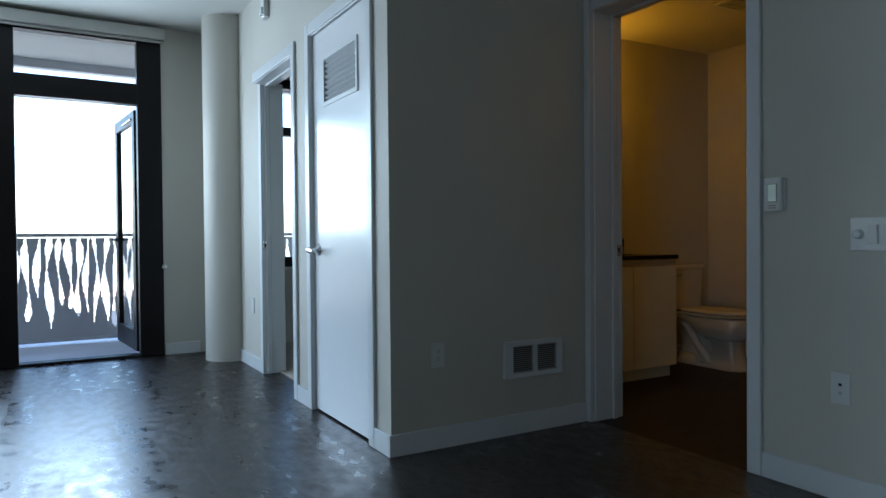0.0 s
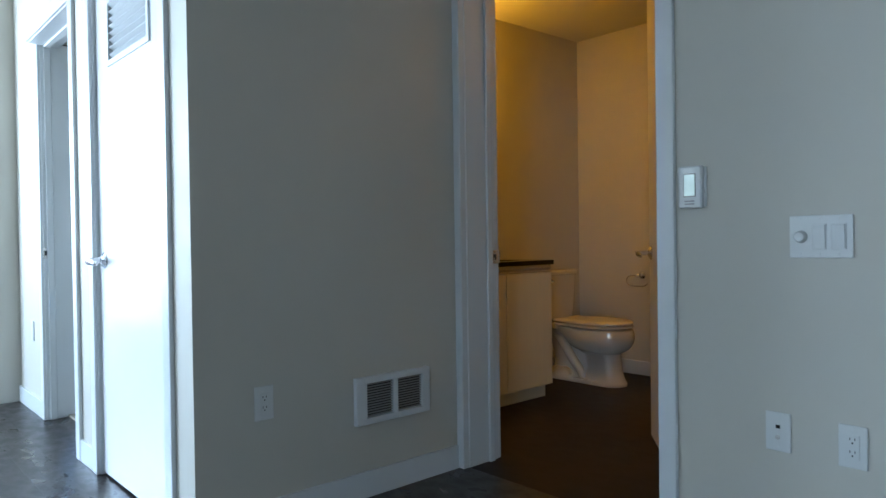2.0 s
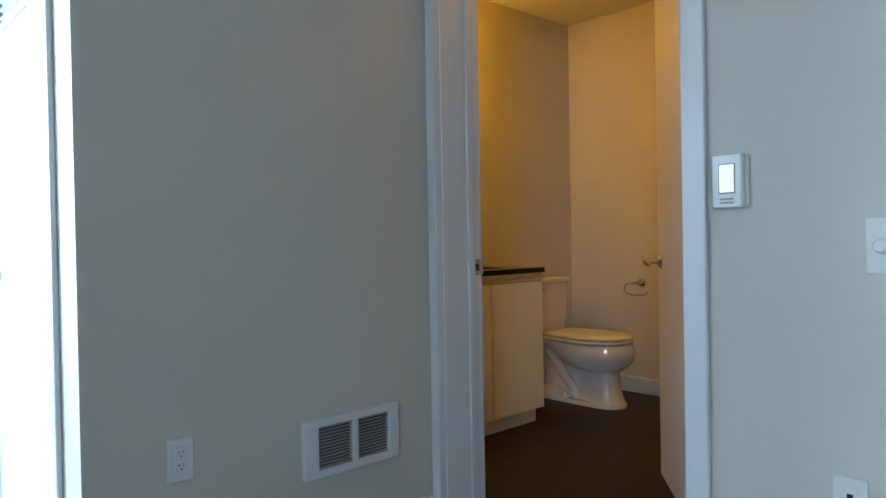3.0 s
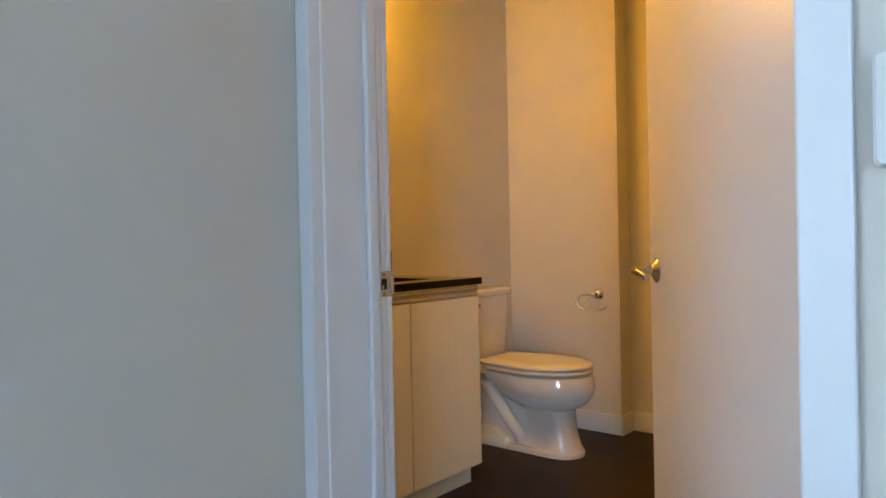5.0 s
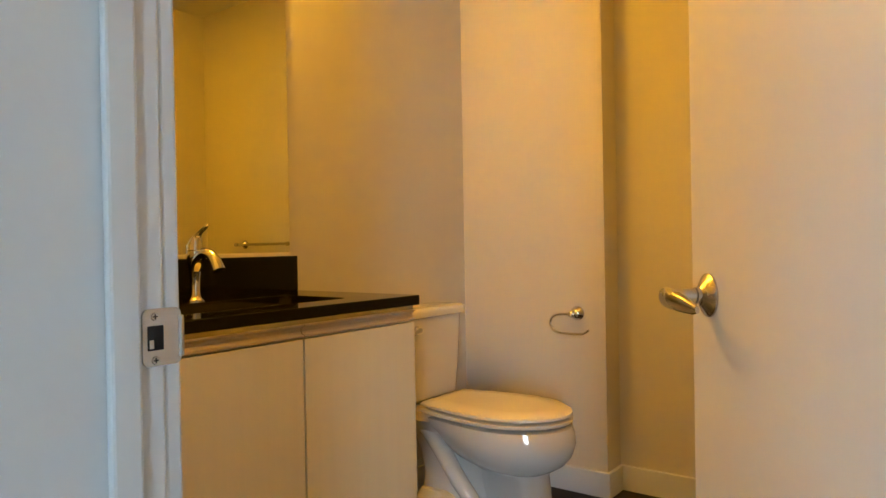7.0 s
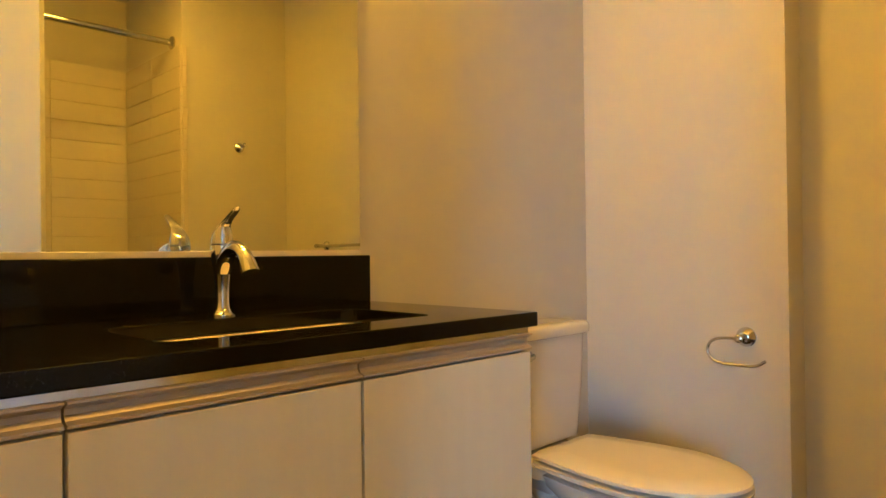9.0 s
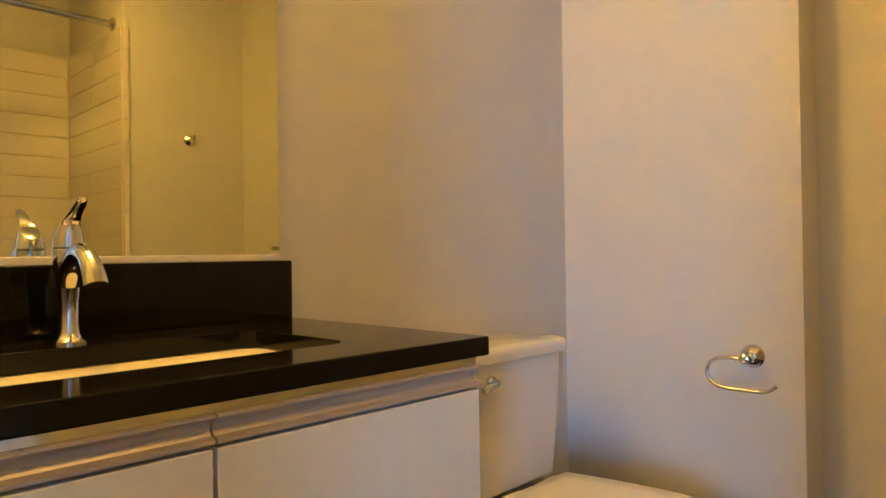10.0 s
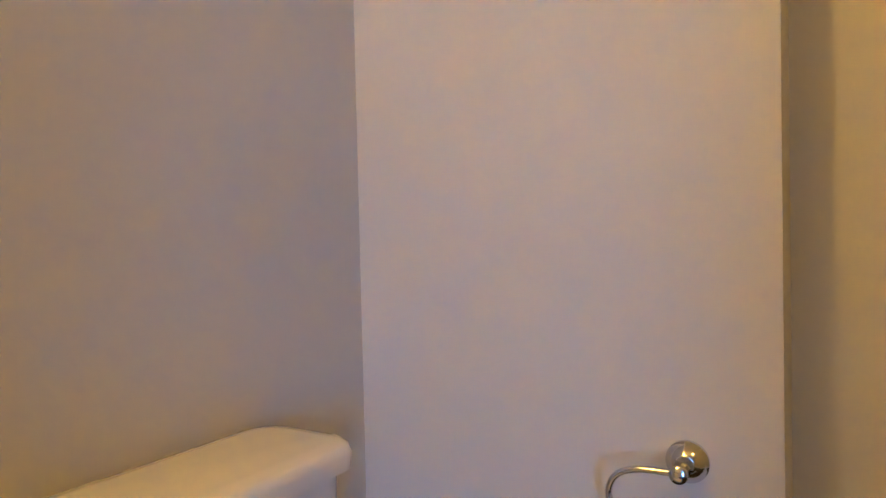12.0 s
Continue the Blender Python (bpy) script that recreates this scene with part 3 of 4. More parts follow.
def hinge(parent, x, y, z, h=0.09):
    bm = rod((x, y, z - h / 2), (x, y, z + h / 2), 0.0085, seg=12)
    box(x - 0.001, x + 0.003, y, y + 0.018, z - h / 2, z + h / 2, bm=bm)
    return part("hinge", bm, HINGEM, parent, "dark nickel hinge", smooth=True)


# ---- closet door ----
def closet_door():
    d = thing("closet_door", "closed white flush closet door with a louvre vent near its top", "door", kind="")
    y0, y1, x0, x1 = CL0 + 0.004, CL1 - 0.004, XC + 0.012, XC + 0.047
    la, lb, lz0, lz1 = 3.50, 3.925, 1.70, 1.925
    bm = box(x0, x1, y0, la, 0.012, CLH - 0.004)
    box(x0, x1, lb, y1, 0.012, CLH - 0.004, bm=bm)
    box(x0, x1, la, lb, 0.012, lz0, bm=bm)
    box(x0, x1, la, lb, lz1, CLH - 0.004, bm=bm)
    bmesh.ops.remove_doubles(bm, verts=bm.verts, dist=1e-5)
    part("leaf", bm, DOORW, d)
    bm = box(x0 - 0.008, x0 + 0.004, la - 0.022, la, lz0 - 0.022, lz1 + 0.022, 0.002)
    box(x0 - 0.008, x0 + 0.004, lb, lb + 0.022, lz0 - 0.022, lz1 + 0.022, 0.002, bm)
    box(x0 - 0.008, x0 + 0.004, la, lb, lz0 - 0.022, lz0, 0.002, bm)
    box(x0 - 0.008, x0 + 0.004, la, lb, lz1, lz1 + 0.022, 0.002, bm)
    part("vent_frame", bm, WHITE, d)
    n = 8
    for i in range(n):
        z = lz0 + (i + 0.5) * (lz1 - lz0) / n
        s = box(-0.019, 0.019, la, lb, -0.003, 0.003)
        turn_bm(s, Matrix.Translation((x0 + 0.012, 0, z)) @ Matrix.Rotation(radians(34), 4, "Y"))
        part("slat", s, WHITE, d)
    part("vent_backing", box(x1 - 0.006, x1 - 0.002, la, lb, lz0, lz1), DARKGAP, d)
    lever(d, Matrix.Translation((x0, 4.045, 0.905)) @ Matrix.Rotation(radians(90), 4, "Z") @ Matrix.Diagonal((-1, 1, 1, 1)), CHROME)
    for z in (1.82, 1.06, 0.325):
        hinge(d, x0 - 0.004, CL0 + 0.003, z)


closet_door()

# strike on the bedroom jamb
bm = box(XC + 0.05, XC + 0.075, BD1 - 0.003, BD1 + 0.001, 0.895, 0.955, 0.001)
sp = finish("strike_plate", bm, NICKEL, label="small nickel strike plate on the bedroom jamb", category="strike plate")
part("latch_hole", box(XC + 0.058, XC + 0.068, BD1 - 0.0045, BD1 - 0.002, 0.913, 0.937), DARKGAP, sp)


# ---- bathroom door, standing open inwards ----
def bathroom_door():
    d = thing("bathroom_door", "white flush bathroom door standing open into the room", "door")
    d.matrix_world = pose(3.090, 2.214, 0, 0, 0, 39.0)
    w = 0.906
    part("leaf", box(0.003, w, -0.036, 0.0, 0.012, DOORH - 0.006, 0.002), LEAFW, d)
    lever(d, Matrix.Translation((w - 0.064, 0, 0.893)) @ Matrix.Diagonal((-1, 1, 1, 1)))
    lever(d, Matrix.Translation((w - 0.064, -0.036, 0.893)) @ Matrix.Diagonal((-1, -1, 1, 1)))
    bm = box(w - 0.001, w + 0.002, -0.03, -0.006, 0.865, 0.922)
    part("latch_plate", bm, NICKEL, d)
    for z in (1.82, 1.063, 0.25):
        bm = rod((0.0, 0.006, z - 0.045), (0.0, 0.006, z + 0.045), 0.0065, seg=12)
        box(0.0, 0.022, 0.0, 0.002, z - 0.045, z + 0.045, bm=bm)
        part("hinge", bm, HINGEM, d, "dark nickel hinge", smooth=True)


bathroom_door()

# strike plate on the bathroom jamb
st = thing("strike_plate", "satin nickel strike plate with worn latch hole on the bathroom jamb", "strike plate")
ring = [Vector((p.x, DOOR1 - 0.003, p.y)) for p in rounded(3.014, 3.056, 0.861, 0.919, 0, 0.007)]
bm = loft([ring, [p + Vector((0, 0.004, 0)) for p in ring]])
part("plate", bm, NICKEL, st)
part("latch_hole", box(3.019, 3.036, DOOR1 - 0.0042, DOOR1 - 0.002, 0.877, 0.902, 0.001), DARKGAP, st)
part("bent_tab", box(3.020, 3.025, DOOR1 - 0.0050, DOOR1 - 0.004, 0.879, 0.888, 0.0005), NICKEL, st, "bent metal tab in the latch hole")
part("lip", rod((3.056, DOOR1 - 0.001, 0.868), (3.056, DOOR1 - 0.001, 0.910), 0.004, seg=10), NICKEL, st)
for z in (0.867, 0.911):
    head = part("screw", turned((3.027, DOOR1 - 0.003, z), (0, -1, 0), [(0, 0.0042), (0.0012, 0.0036)], 14), NICKEL, st)
    bm = box(3.0243, 3.0297, DOOR1 - 0.0046, DOOR1 - 0.0041, z - 0.0006, z + 0.0006)
    box(3.0264, 3.0276, DOOR1 - 0.0047, DOOR1 - 0.0041, z - 0.0027, z + 0.0027, bm=bm)
    part("cross_slot", bm, DARKGAP, head)


# ---- heater grille on the wall ----
def heater_grille():
    g = thing("wall_heater", "white metal wall heater grille with two dark louvred panels", "heater")
    x0, x1, z0, z1, y = 2.302, 2.664, 0.277, 0.456, YV
    o = [(2.352, 2.477), (2.500, 2.623)]
    za, zb = 0.302, 0.431
    bm = box(x0, x1, y - 0.022, y, z0, za, 0.003)
    box(x0, x1, y - 0.022, y, zb, z1, 0.003, bm)
    box(x0, o[0][0], y - 0.022, y, za - 0.003, zb + 0.003, 0.003, bm)
    box(o[0][1], o[1][0], y - 0.022, y, za - 0.003, zb + 0.003, 0.003, bm)
    box(o[1][1], x1, y - 0.022, y, za - 0.003, zb + 0.003, 0.003, bm)
    part("frame", bm, WHITE, g)
    for a, b in o:
        panel = part("panel_backing", box(a, b, y - 0.003, y - 0.001, za, zb), DARKGAP, g, "dark recess of the grille")
        for k in range(13):
            z = za + (k + 0.5) * (zb - za) / 13
            s = box(a, b, y - 0.014, y - 0.007, z - 0.0021, z + 0.0021)
            part("slat", s, SLAT, panel, "dark louvre slat")


heater_grille()


# ---- wall plates: built flat in local x (width), z (height), out along -y ----
def plate(name, label, category, w, h, m):
    p = thing(name, label, category)
    p.matrix_world = m
    part("cover", box(-w / 2, w / 2, -0.006, 0, -h / 2, h / 2, 0.0025), PLATE, p)
    return p


def screws(p, at):
    for x, z in at:
        part("screw", turned((x, -0.006, z), (0, -1, 0), [(0, 0.003), (0.001, 0.0025)], 10), PLATE, p.children[0])


def outlet(m, label):
    p = plate("power_outlet", label, "outlet", 0.07, 0.115, m)
    ins = part("insert", box(-0.0165, 0.0165, -0.0085, -0.005, -0.033, 0.033, 0.001), PLATE, p)
    for s in (-1, 1):
        for x in (-0.006, 0.006):
            part("slot", box(x - 0.001, x + 0.001, -0.0089, -0.0083, s * 0.017 + 0.001, s * 0.017 + 0.008), DARKGAP, ins)
        part("ground_hole", turned((0, -0.0083, s * 0.017 - 0.006), (0, -1, 0), [(0, 0.0024), (0.0006, 0.0024)], 10), DARKGAP, ins)
    screws(p, ((0, 0.046), (0, -0.046)))


ON_T = lambda y, z: Matrix.Translation((XT, y, z)) @ Matrix.Rotation(radians(-90), 4, "Z")
ON_V = lambda x, z: Matrix.Translation((x, YV, z))
outlet(ON_T(1.632, 0.403), "white duplex power outlet on the beige wall")
outlet(ON_V(1.938, 0.428), "white duplex power outlet beside the heater grille")
p = plate("phone_jack", "white wall plate with a phone and a cable socket", "wall plate", 0.07, 0.112, ON_T(1.823, 0.406))
part("socket", box(-0.006, 0.006, -0.0072, -0.005, 0.010, 0.020), DARKGAP, p)
part("coax_nut", turned((0, -0.006, -0.015), (0, -1, 0), [(0, 0.0065), (0.004, 0.0065), (0.004, 0.004), (0.010, 0.004)], 12), NICKEL, p)
screws(p, ((0, 0.044), (0, -0.044)))
p = plate("light_switch", "white triple switch plate with a round dimmer and two rockers", "light switch", 0.160, 0.117, ON_T(1.708, 0.9625))
part("dimmer_knob", turned((-0.050, -0.006, 0.0), (0, -1, 0), [(0, 0.0175), (0.012, 0.0155), (0.016, 0.012), (0.017, 0.004)], 28), PLATE, p, smooth=True)
for x in (-0.002, 0.046):
    rf = part("rocker_frame", box(x - 0.0185, x + 0.0185, -0.0075, -0.005, -0.0355, 0.0355, 0.001), PLATE, p)
    r = box(x - 0.0155, x + 0.0155, -0.0055, 0.0, -0.032, 0.032, 0.001)
    turn_bm(r, Matrix.Translation((0, -0.0062, 0)) @ Matrix.Rotation(radians(4), 4, "X"))
    part("rocker", r, PLATE, rf)
screws(p, [(x, z) for x in (-0.050, -0.002, 0.046) for z in (0.048, -0.048)])

th = thing("thermostat", "white wall thermostat with a grey display", "thermostat")
th.matrix_world = ON_T(2.072, 1.119)
part("back_plate", box(-0.036, 0.042, -0.008, 0, -0.060, 0.064, 0.003), PLATE, th)


def bowed_front(depth, inset):
    """An outline at a depth, its foot bowed downwards."""
    out = []
    for p in rounded(-0.040 + inset, 0.036 - inset, -0.062 + inset, 0.067 - inset, 0, 0.006):
        drop = 0.006 * (1 - ((p.x + 0.002) / 0.038) ** 2) if p.y < 0 else 0
        out.append(Vector((p.x, depth, p.y - drop)))
    return out


tbody = part("body", loft([bowed_front(-0.008, 0.001), bowed_front(-0.011, 0.0), bowed_front(-0.023, 0.0), bowed_front(-0.027, 0.004)]), PLATE, th)
part("bezel", box(-0.0215, 0.0185, -0.0285, -0.0265, -0.029, 0.043, 0.0008), SLAT, tbody, "thin grey display bezel")
part("display", box(-0.019, 0.016, -0.0295, -0.028, -0.026, 0.040, 0.0006), DISPLAY, tbody, "backlit pale green display")
for z in (-0.042, -0.051):
    part("button", box(-0.018, 0.014, -0.0288, -0.0265, z - 0.002, z + 0.002, 0.0008), SLAT, tbody)

# fire alarm strobe high on the closet wall
al = thing("fire_alarm_strobe", "small white alarm box high on the wall", "alarm")
part("body", box(XC - 0.038, XC, 4.90, 4.985, 2.43, 2.575, 0.012), PLATE, al)
part("lens", box(XC - 0.052, XC - 0.036, 4.92, 4.965, 2.45, 2.50, 0.006), LCD, al, "clear strobe lens")

# white plate on the wall beside the bedroom door
p = plate("wall_switch", "white switch plate low on the wall by the column", "wall plate", 0.07, 0.115, Matrix.Translation((XF, 5.60, 0.47)) @ Matrix.Rotation(radians(-90), 4, "Z"))
screws(p, ((0, 0.044), (0, -0.044)))

# ---- vanity ----
VX0, VX1, VY = 3.022, 4.157, 3.652
CT = 0.838
v = thing("vanity_cabinet", "ivory laminate vanity cabinet with two flush doors", "cabinet")
bm = box(VX0, 4.138, VY + 0.024, YM - 0.002, 0.082, CT - 0.030)
part("body", bm, LAMINATE, v)
for a, b in ((3.3275, 3.7275), (3.7325, 4.138)):
    part("door", box(a, b, VY + 0.005, VY + 0.023, 0.084, 0.763, 0.0015), LAMINATE, v)
for z0, z1 in ((0.622, 0.763), (0.354, 0.582), (0.084, 0.314)):
    part("drawer_front", box(3.03, 3.3225, VY + 0.005, VY + 0.023, z0, z1, 0.0015), LAMINATE, v)
part("toe_kick", box(VX0, 4.128, 3.708, 3.722, 0, 0.082), LAMINATE, v)
part("toe_kick", box(4.112, 4.128, 3.722, YM - 0.02, 0, 0.082), LAMINATE, v)
def finger_pull(a, b, dz):
    """A hollowed aluminium rail over a door or drawer."""
    prof = [(0.0235, 0.767), (0.004, 0.767), (0.002, 0.769), (0.002, 0.772), (0.011, 0.775), (0.015, 0.781), (0.014, 0.788), (0.006, 0.793), (0.001, 0.795), (0.001, 0.798), (0.0235, 0.798)]
    bm = loft([[Vector((x, VY + py, pz + dz)) for py, pz in prof] for x in (a, b)])
    part("finger_pull", bm, RAIL, v, "champagne metal finger pull rail")


for a, b in ((3.03, 3.3235), (3.3265, 3.7285), (3.7315, 4.140)):
    finger_pull(a, b, 0)
for dz in (-0.181, -0.449):
    finger_pull(3.03, 3.3235, dz)
part("top_rail", box(3.03, 4.136, VY + 0.008, VY + 0.0235, 0.7985, 0.8095), CHROME, v, "pale metal strip under the stone")

BX0, BX1, BY0, BY1 = 3.475, 3.985, 3.760, 4.022
ct = thing("countertop", "polished black stone countertop with backsplash and sink cutout", "countertop")
bm = bmesh.new()
N = 6
inner = rounded(BX0, BX1, BY0, BY1, 0, 0.035, N)
outer = [(VX1, YM - 0.002), (VX0, YM - 0.002), (VX0, VY), (VX1, VY)]     # in the order of the cutout's corners
up, low = [], []
for z, row in ((CT, up), (CT - 0.028, low)):
    row.append([bm.verts.new((p.x, p.y, z)) for p in inner])
    row.append([bm.verts.new((x, y, z)) for x, y in outer])
for hole, edge in (up, low):
    for c in range(4):
        for k in range(N):
            a = c * (N + 1) + k
            bm.faces.new((edge[c], hole[a], hole[a + 1]))
        a = c * (N + 1) + N
        bm.faces.new((edge[c], hole[a], hole[(a + 1) % len(hole)], edge[(c + 1) % 4]))
for k in range(2):
    n = len(up[k])
    for i in range(n):
        bm.faces.new((up[k][i], up[k][(i + 1) % n], low[k][(i + 1) % n], low[k][i]))
top = part("slab", bm, STONE, ct)
bev = top.modifiers.new("edge", "BEVEL")
bev.width, bev.segments, bev.limit_method, bev.angle_limit = 0.0025, 2, "ANGLE", radians(50)
part("backsplash", box(VX0, 4.150, YM - 0.024, YM - 0.002, CT, 0.951, 0.002), STONE, ct)

bs = thing("sink_basin", "white rectangular undermount sink basin", "sink")
rings = [rounded(BX0 - 0.02, BX1 + 0.02, BY0 - 0.02, BY1 + 0.02, CT - 0.030, 0.05, 6),
         rounded(BX0 - 0.004, BX1 + 0.004, BY0 - 0.004, BY1 + 0.004, CT - 0.030, 0.04, 6),
         rounded(BX0 + 0.004, BX1 - 0.004, BY0 + 0.004, BY1 - 0.004, CT - 0.10, 0.045, 6),
         rounded(BX0 + 0.02, BX1 - 0.02, BY0 + 0.02, BY1 - 0.02, CT - 0.145, 0.05, 6),
         rounded(BX0 + 0.06, BX1 - 0.06, BY0 + 0.06, BY1 - 0.06, CT - 0.158, 0.05, 6)]
part("bowl", loft(rings, lid=False), CERAMIC, bs, smooth=True)
part("drain", turned((3.73, 3.89, CT - 0.158), (0, 0, 1), [(0, 0.03), (0.003, 0.028), (0.003, 0.02), (0.001, 0.02)]), CHROME, bs, "chrome drain", smooth=True)


def faucet():
    f = thing("faucet", "polished chrome single lever basin faucet", "faucet", at=(3.722, 4.078, CT))
    bm = turned((0, 0, 0), (0, 0, 1), [(0, 0.025), (0.003, 0.025), (0.007, 0.019), (0.014, 0.0145), (0.03, 0.0128), (0.06, 0.0135), (0.09, 0.0165), (0.115, 0.0205), (0.132, 0.0222), (0.136, 0.0215)], 32)
    part("body", bm, FAUCETM, f, smooth=True)
    pts = curve_points([(0, 0.002, 0.082), (0, -0.018, 0.114), (0, -0.046, 0.130), (0, -0.076, 0.124), (0, -0.097, 0.104), (0, -0.108, 0.084)], 6)
    n = len(pts)
    rad = [0.0165 - 0.0035 * min(1, i / n * 1.6) + 0.004 * max(0, i / n - 0.62) / 0.38 for i in range(n)]
    part("spout", tube(pts, rad, 20), FAUCETM, f, smooth=True)
    part("seam_ring", turned((0, 0, 0.136), (0, 0, 1), [(0, 0.0205), (0.0025, 0.0205)], 32), HINGEM, f, "dark seam")
    # the handle: a cap as wide as the body that draws out into a raised lever
    rings = []
    for z, y, r, tilt in ((0.139, 0.0, 0.0218, 0.0), (0.150, 0.0, 0.0205, 0.05), (0.160, -0.002, 0.0180, 0.15), (0.168, -0.006, 0.0150, 0.35), (0.175, -0.013, 0.0125, 0.6), (0.182, -0.024, 0.0105, 0.9), (0.190, -0.038, 0.0090, 1.05), (0.198, -0.052, 0.0085, 1.1), (0.203, -0.060, 0.0070, 1.1), (0.2045, -0.063, 0.0035, 1.1)):
        ct_, st_ = math.cos(tilt), math.sin(tilt)
        k = 1.0 if tilt < 0.3 else 0.72
        rings.append([Vector((r * math.cos(a), y - r * k * math.sin(a) * ct_, z + r * k * math.sin(a) * st_)) for a in [2 * math.pi * i / 24 for i in range(24)]])
    part("lever", loft(rings), FAUCETM, f, smooth=True)


faucet()

# ---- mirror ----
mi = thing("mirror", "large frameless wall mirror on a pale channel", "mirror")
ring = [Vector((p.x, YM - 0.008, p.y)) for p in rounded(3.06, 4.132, 0.962, 1.872, 0, 0.012)]
part("silvered_pane", loft([ring, [p + Vector((0, 0.006, 0)) for p in ring]]), MIRROR, mi)
part("channel", box(3.06, 4.132, YM - 0.012, YM - 0.001, 0.951, 0.9635, 0.001), SEAT, mi, "pale metal channel")

# vanity light over the mirror
vl = thing("vanity_light", "lit row of frosted bulbs above the mirror", "wall lamp")
part("back_plate", box(3.50, 3.94, YM - 0.026, YM - 0.001, BULB_Z - 0.05, BULB_Z + 0.05, 0.004), NICKEL, vl)
for x in BULBS:
    part("bulb", turned((x, YM - 0.046, BULB_Z), (0, -1, 0), [(0, 0.012), (0.008, 0.017), (0.018, 0.020), (0.026, 0.016), (0.030, 0.004)], 20), FROSTED, vl, "lit warm frosted bulb", smooth=True)
    part("socket", turned((x, YM - 0.026, BULB_Z), (0, -1, 0), [(0, 0.026), (0.004, 0.026), (0.008, 0.018), (0.022, 0.018)], 20), NICKEL, vl, smooth=True)

# ---- toilet ----
TX = 4.675


def egg(z, y0, y1, hw, back, yc=None, n=40):
    """A bowl outline: rounded at the front y0, flat and narrower at the back y1."""
    yc = y0 + 0.23 if yc is None else yc
    ring = []
    for i in range(n + 1):
        a = math.pi * i / n
        ring.append(Vector((TX - hw * math.cos(a), yc - (yc - y0) * math.sin(a), z)))
    m = 8
    for i in range(1, m + 1):
        s = i / m
        ring.append(Vector((TX + hw - (hw - back) * s ** 1.6, yc + (y1 - yc) * s, z)))
    for i in range(m, 0, -1):
        s = i / m
        ring.append(Vector((TX - hw + (hw - back) * s ** 1.6, yc + (y1 - yc) * s, z)))
    return ring


def toilet():
    t = thing("toilet", "white ceramic two-piece toilet with its lid closed", "toilet")
    rings = [egg(0.022, 3.500, 3.80, 0.097, 0.060, 3.585), egg(0.04, 3.512, 3.78, 0.090, 0.050, 3.585),
             egg(0.10, 3.532, 3.76, 0.081, 0.040, 3.59), egg(0.19, 3.540, 3.78, 0.080, 0.038, 3.60), egg(0.208, 3.534, 3.82, 0.088, 0.042, 3.62),
             egg(0.222, 3.506, 3.86, 0.124, 0.052, 3.65), egg(0.240, 3.478, 3.875, 0.149, 0.066, 3.67), egg(0.270, 3.454, 3.89, 0.169, 0.088, 3.68),
             egg(0.308, 3.442, 3.91, 0.179, 0.102, 3.69), egg(0.345, 3.446, 3.96, 0.180, 0.112, 3.69), egg(0.366, 3.454, 3.99, 0.176, 0.115, 3.69), egg(0.372, 3.466, 3.98, 0.165, 0.108, 3.69)]
    part("bowl", loft(rings), CERAMIC, t, smooth=True)
    part("base_flange", loft([egg(0.0, 3.494, 4.06, 0.101, 0.098, 3.60), egg(0.016, 3.493, 4.06, 0.102, 0.099, 3.60), egg(0.026, 3.502, 4.05, 0.096, 0.092, 3.60)]), CERAMIC, t, smooth=True)
    part("deck", loft([rounded(TX - 0.07, TX + 0.07, 3.93, 4.12, 0.28, 0.03), rounded(TX - 0.105, TX + 0.105, 3.925, 4.14, 0.325, 0.035), rounded(TX - 0.135, TX + 0.135, 3.92, 4.15, 0.352, 0.035), rounded(TX - 0.135, TX + 0.135, 3.92, 4.15, 0.384, 0.035), rounded(TX - 0.128, TX + 0.128, 3.93, 4.145, 0.389, 0.03)]), CERAMIC, t, smooth=True)
    part("rear_pedestal", loft([rounded(TX - w, TX + w, 3.70, y1, z, 0.025) for z, w, y1 in ((0.02, 0.056, 4.05), (0.06, 0.046, 4.045), (0.14, 0.040, 4.04), (0.22, 0.040, 4.06), (0.31, 0.060, 4.10))]), CERAMIC, t, smooth=True)
    for s in (-1, 1):
        pts = curve_points([(TX + s * 0.045, 4.05, 0.335), (TX + s * 0.058, 3.985, 0.300), (TX + s * 0.066, 3.915, 0.225), (TX + s * 0.066, 3.850, 0.140), (TX + s * 0.058, 3.800, 0.075), (TX + s * 0.052, 3.785, 0.030)], 6)
        part("trapway", tube(pts, [0.036 - 0.010 * i / len(pts) for i in range(len(pts))], 18), CERAMIC, t, smooth=True)
        part("foot", loft([rounded(TX + s * 0.062 - 0.042, TX + s * 0.062 + 0.042, 3.83, 4.05, 0.012, 0.035), rounded(TX + s * 0.062 - 0.040, TX + s * 0.062 + 0.040, 3.835, 4.045, 0.040, 0.035), rounded(TX + s * 0.055 - 0.032, TX + s * 0.055 + 0.032, 3.88, 4.04, 0.066, 0.03), rounded(TX + s * 0.048 - 0.022, TX + s * 0.048 + 0.022, 3.92, 4.03, 0.084, 0.02)]), CERAMIC, t, smooth=True)
        part("bolt_cap", turned((TX + s * 0.085, 3.858, 0.036), (0, 0, 1), [(0, 0.014), (0.016, 0.013), (0.023, 0.006)], 16), SEAT, t, smooth=True)
    seat = part("seat", loft([egg(0.380, 3.462, 3.965, 0.176, 0.128, 3.69), egg(0.383, 3.454, 3.968, 0.181, 0.131, 3.69), egg(0.393, 3.452, 3.968, 0.181, 0.131, 3.69), egg(0.397, 3.464, 3.965, 0.172, 0.128, 3.69)]), SEAT, t, smooth=True)
